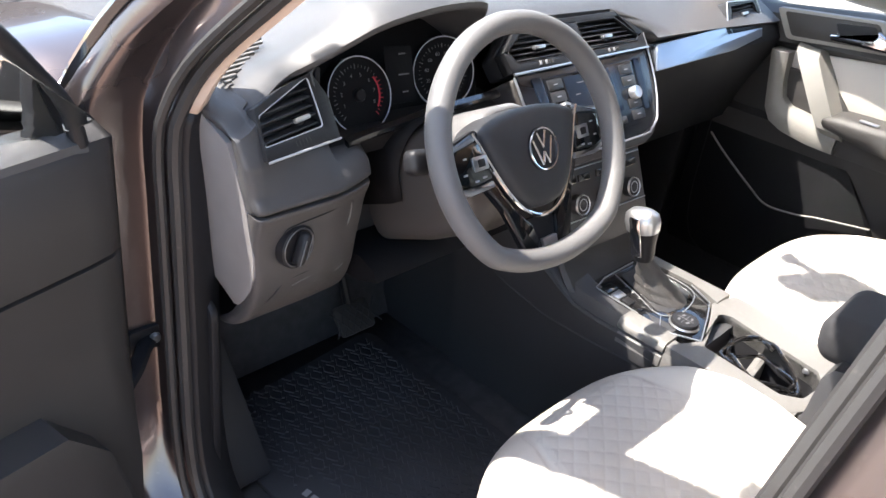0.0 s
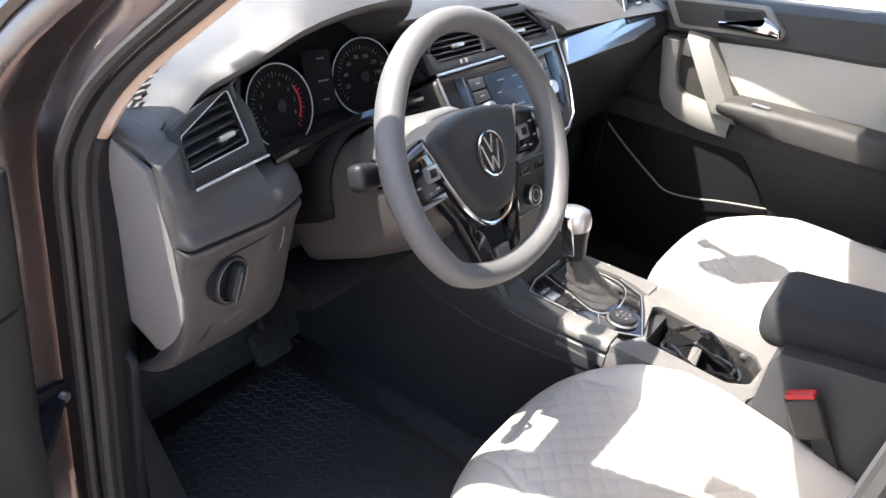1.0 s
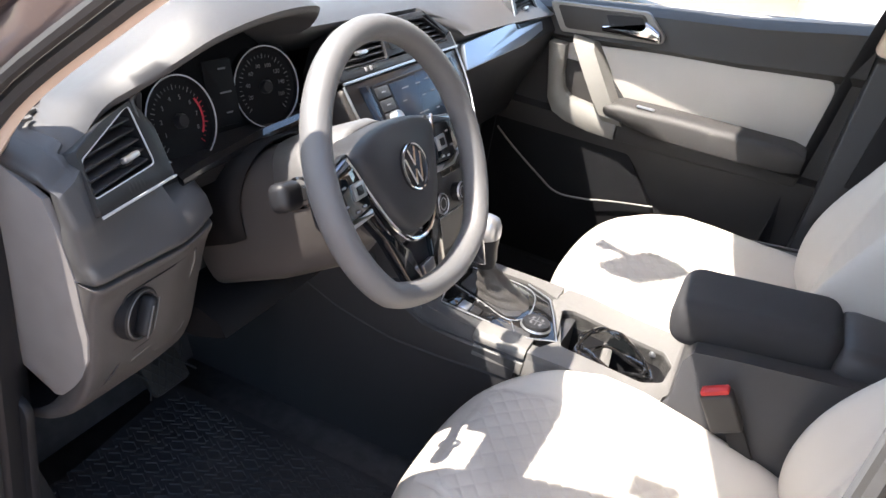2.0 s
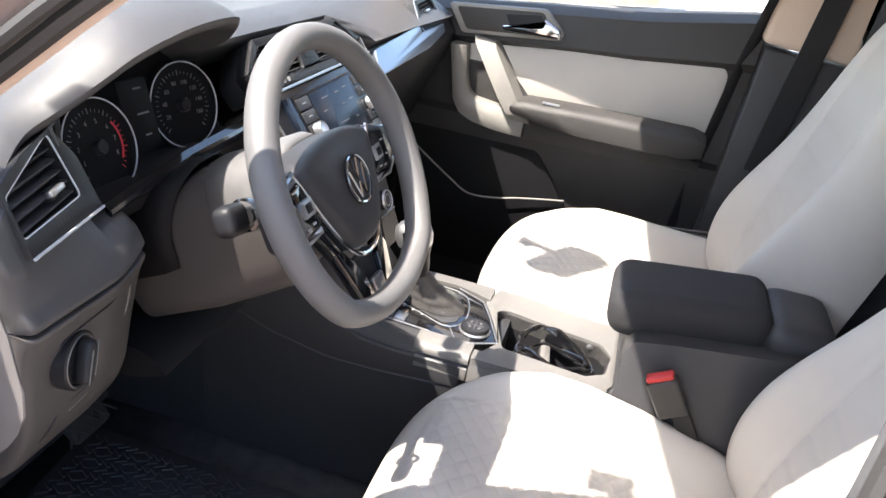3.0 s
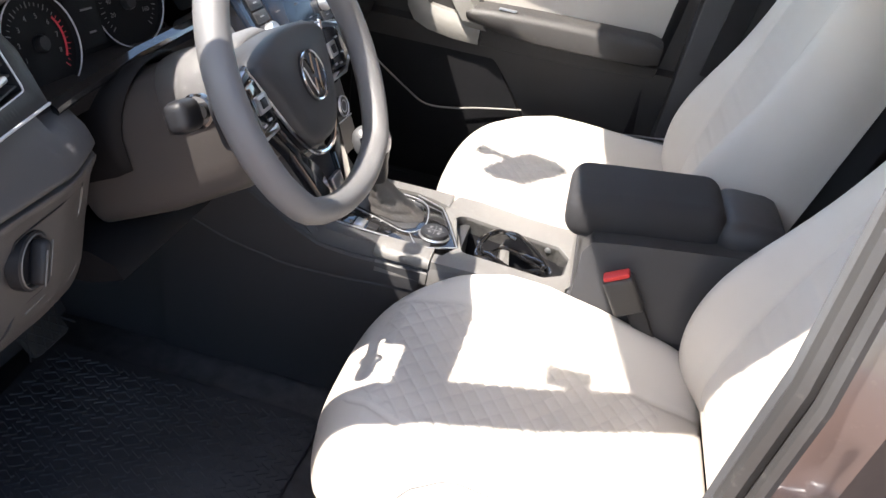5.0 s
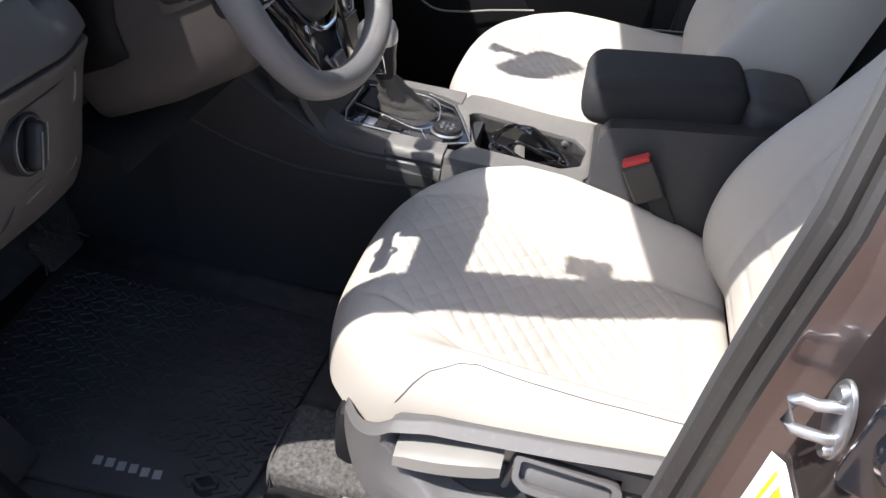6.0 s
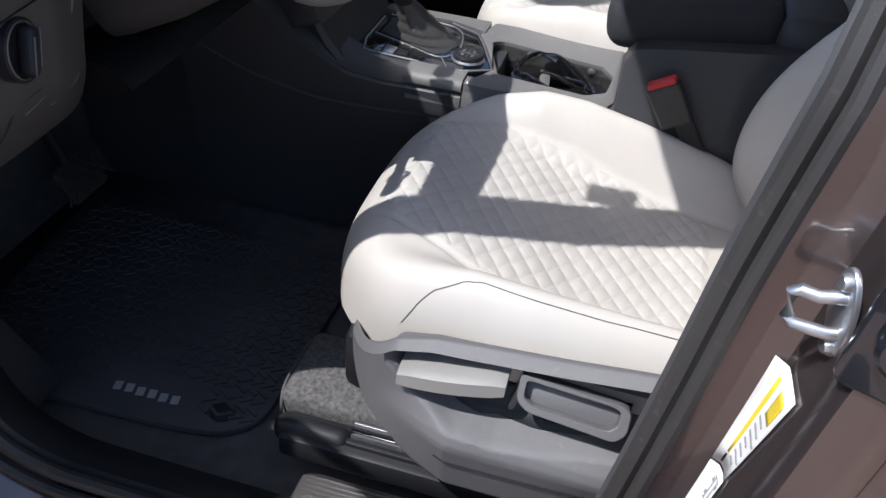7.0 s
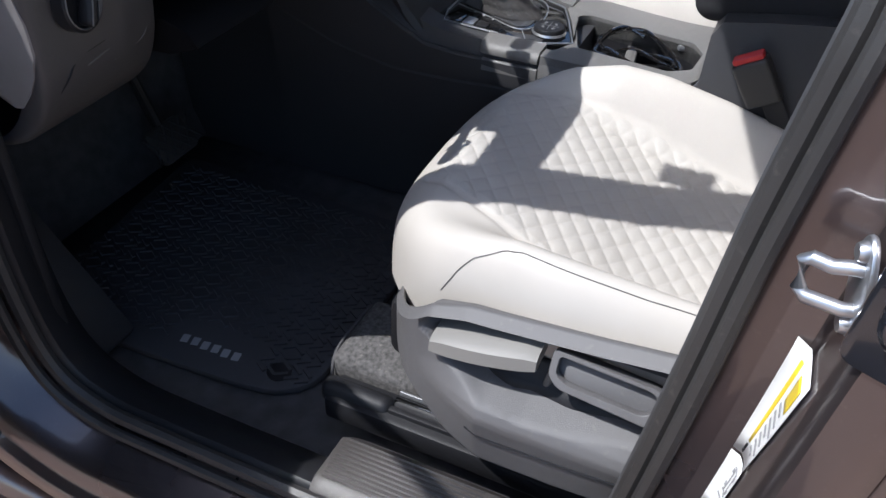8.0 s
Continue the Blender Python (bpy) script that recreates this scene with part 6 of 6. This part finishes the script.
bm = prism(bmesh.new(), pdoor_poly([(0.14, 0.965), (-0.40, 1.035), (-0.44, 1.02), (-0.435, 0.875), (-0.2, 0.87), (-0.02, 0.86), (0.10, 0.82), (0.15, 0.86)], 0.02), 0.01, PD @ pose(0, 0, -0.02), 0.003)
part("insert", bm, LEATHER, pdoor, "light grey padded insert")
bm = loft(bmesh.new(), [[(0.73, y, zt), (0.665, y, zt - 0.002), (0.650, y, zt - 0.007), (0.645 + e, y, zt - 0.018), (0.650 + e, y, zb + 0.004), (0.66, y, zb), (0.73, y, zb)] for y, zt, zb, e in ((0.004, 0.868, 0.846, 0.012), (-0.006, 0.874, 0.842, 0.004), (-0.03, 0.879, 0.838, 0.0), (-0.10, 0.882, 0.826, 0.0), (-0.16, 0.884, 0.822, 0.0), (-0.30, 0.886, 0.823, 0.0), (-0.40, 0.887, 0.829, 0.0), (-0.43, 0.880, 0.836, 0.012))])
arm = part("armrest", bm, ARMPAD, pdoor, "dark padded armrest", 60)
bm = box(bmesh.new(), (0.664, -0.085, 0.8815), (0.012, 0.040, 0.004), 0.0015, 2)
part("window_switch", bm, SATIN, arm, "silver window switch")
bm = bmesh.new()
loft(bm, [[(x0, y + 0.024, z), (0.72, y + 0.03, z), (0.72, y - 0.03, z - 0.004), (x0 + 0.004, y - 0.024, z - 0.004)] for x0, y, z in ((0.69, 0.093, 0.99), (0.668, 0.085, 0.978), (0.656, 0.06, 0.945), (0.654, 0.01, 0.87), (0.658, -0.012, 0.84), (0.675, -0.02, 0.825))])
part("grab_handle", bm, SILVERDOOR, pdoor, "grey grab handle")
bm = bmesh.new()
loft(bm, [[PD @ Vector((a[0], a[1], -0.028)), PD @ Vector((a[0], a[1], 0.018)), PD @ Vector((a[0] * 0.7 + b[0] * 0.3, a[1] * 0.7 + b[1] * 0.3, 0.024)), PD @ Vector((a[0] * 0.3 + b[0] * 0.7, a[1] * 0.3 + b[1] * 0.7, 0.022)), PD @ Vector((b[0], b[1], 0.012)), PD @ Vector((b[0], b[1], -0.028))]
              for a, b in (((-0.168, 0.965), (-0.130, 0.965)), ((-0.155, 0.90), (-0.122, 0.90)), ((-0.143, 0.84), (-0.112, 0.868)), ((-0.125, 0.812), (-0.092, 0.852)), ((-0.09, 0.797), (-0.065, 0.849)), ((-0.03, 0.788), (-0.01, 0.842)), ((0.03, 0.786), (0.03, 0.834)))])
part("lower_bezel", bm, SILVERDOOR, pdoor, "grey bezel below the handle")
bm = prism(bmesh.new(), pdoor_poly([(-0.032, 0.786), (-0.25, 0.786), (-0.43, 0.798), (-0.435, 0.824), (-0.25, 0.829), (-0.032, 0.834)], 0.006), 0.05, PD @ pose(0, 0, 0.020), 0.006)
part("lower_rail", bm, ARMPAD, pdoor, "dark rail below the armrest")
# blacker than the door plastic: the pocket's shade is in its colour
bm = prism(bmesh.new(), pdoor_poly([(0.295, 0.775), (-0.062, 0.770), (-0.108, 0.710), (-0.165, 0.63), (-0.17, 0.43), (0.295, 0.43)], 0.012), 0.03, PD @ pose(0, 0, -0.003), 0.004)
part("map_pocket", bm, CLUSTER, pdoor, "map pocket blackened for shade")
# thin pale tube draws the bright line where sun catches the sill
edge = smooth_path([(0.692, 0.25, 0.735), (0.690, 0.201, 0.698), (0.690, 0.12, 0.645), (0.688, 0.068, 0.619), (0.688, 0.0, 0.624), (0.690, -0.062, 0.638), (0.694, -0.16, 0.655)], 5)
part("sunlit_edge_line", tube(bmesh.new(), edge, 0.0024, 8), SILVERDOOR, pdoor, "pale line for the sunlit edge low on the door")
bm = prism(bmesh.new(), pdoor_poly([(0.135, 0.93), (0.12, 0.87), (0.09, 0.845), (-0.02, 0.835), (-0.03, 0.87), (0.03, 0.93)], 0.01), 0.01, PD @ pose(0, 0, -0.012), 0.002)
part("pull_cup", bm, ARMPAD, pdoor, "dark pull cup behind the handle")
bm = prism(bmesh.new(), pdoor_poly([(0.19, 1.05), (0.15, 0.99), (-0.075, 1.015), (-0.08, 1.03), (-0.03, 1.075)], 0.01), 0.02, PD @ pose(0, 0, 0.006), 0.003)
hd = part("handle_bezel", bm, SILVERDOOR, pdoor, "grey handle bezel")
bm = prism(bmesh.new(), pdoor_poly([(0.170, 1.046), (0.140, 1.000), (-0.060, 1.021), (-0.025, 1.068)], 0.008), 0.004, PD @ pose(0, 0, 0.0075), 0.001)
part("recess", bm, ARMPAD, hd, "dark grey handle recess")
bm = prism(bmesh.new(), pdoor_poly([(0.058, 1.050), (0.040, 1.020), (-0.040, 1.028), (-0.022, 1.062)], 0.006), 0.004, PD @ pose(0, 0, 0.009), 0.001)
part("hollow", bm, BLACK, hd)
bm = prism(bmesh.new(), pdoor_poly([(0.06, 1.028), (0.055, 1.015), (-0.075, 1.02), (-0.07, 1.038), (-0.03, 1.058), (-0.03, 1.04)], 0.006), 0.02, PD @ pose(0, 0, 0.024), 0.005)
part("door_handle", bm, CHROME, hd, "silver door release handle")
bm = bmesh.new()
surface(bm, lambda u, v: Vector((0.77 - 0.14 * v, 0.2 - 0.68 * u, 1.05 + 0.10 * u + 0.40 * v)), 4, 4)
ob = thicken(part("window", bm, GLASS, pdoor, "clear side window"), 0.004)
ob.visible_shadow = False
# passenger centre pillar and belt
pil = thing("centre_pillar", "beige and dark centre pillar trim with seat belt", "pillar trim", kind="structure")
bm = box(bmesh.new(), (0.705, -0.570, 0.735), (0.07, 0.20, 0.70), 0.005, 3, (3, 0, 0))
part("lower_cover", bm, CONSOLE, pil)
bm = box(bmesh.new(), (0.705, -0.590, 1.30), (0.06, 0.19, 0.42), 0.015, 3, (5, 0, 0))
part("upper_cover", bm, BEIGE, pil, "beige upper cover")
bm = box(bmesh.new(), (0.662, -0.585, 1.16), (0.003, 0.050, 0.66), 0.001, 1, (7, 0, 0))
part("belt", bm, BLACK, pil, "dark seat belt webbing")

# rear-view mirror behind the windscreen
rear_mirror = thing("rear_view_mirror", "black rear-view mirror on the windscreen", "mirror")
bm = box(bmesh.new(), (0.018, 0.135, 1.40), (0.185, 0.046, 0.078), 0.018, 3, (14, 0, -24))
part("housing", bm, BLACK, rear_mirror)
part("stem", tube(bmesh.new(), [(0.014, 0.144, 1.41), (0.014, 0.169, 1.43), (0.014, 0.214, 1.435)], 0.011, 8), BLACK, rear_mirror)
bm = lathe(bmesh.new(), [(0.002, 0.012), (0.014, 0.010), (0.022, 0.0), (0.016, -0.010), (0.002, -0.012)], 20, pose(0.014, 0.230, 1.432, 35, 0, 0))
part("mount", bm, BLACK, rear_mirror)
# unseen sheet, added for the small shadow on the driver's cushion
tag = thing("shadow_tag", "small unseen tag added to cast a shadow on the seat", "tag")
bm = box(bmesh.new(), (-0.550, 0.040, 1.43), (0.045, 0.055, 0.003), 0.001, 1, (-35, 0, 0))
part("sheet", bm, PAPER, tag)
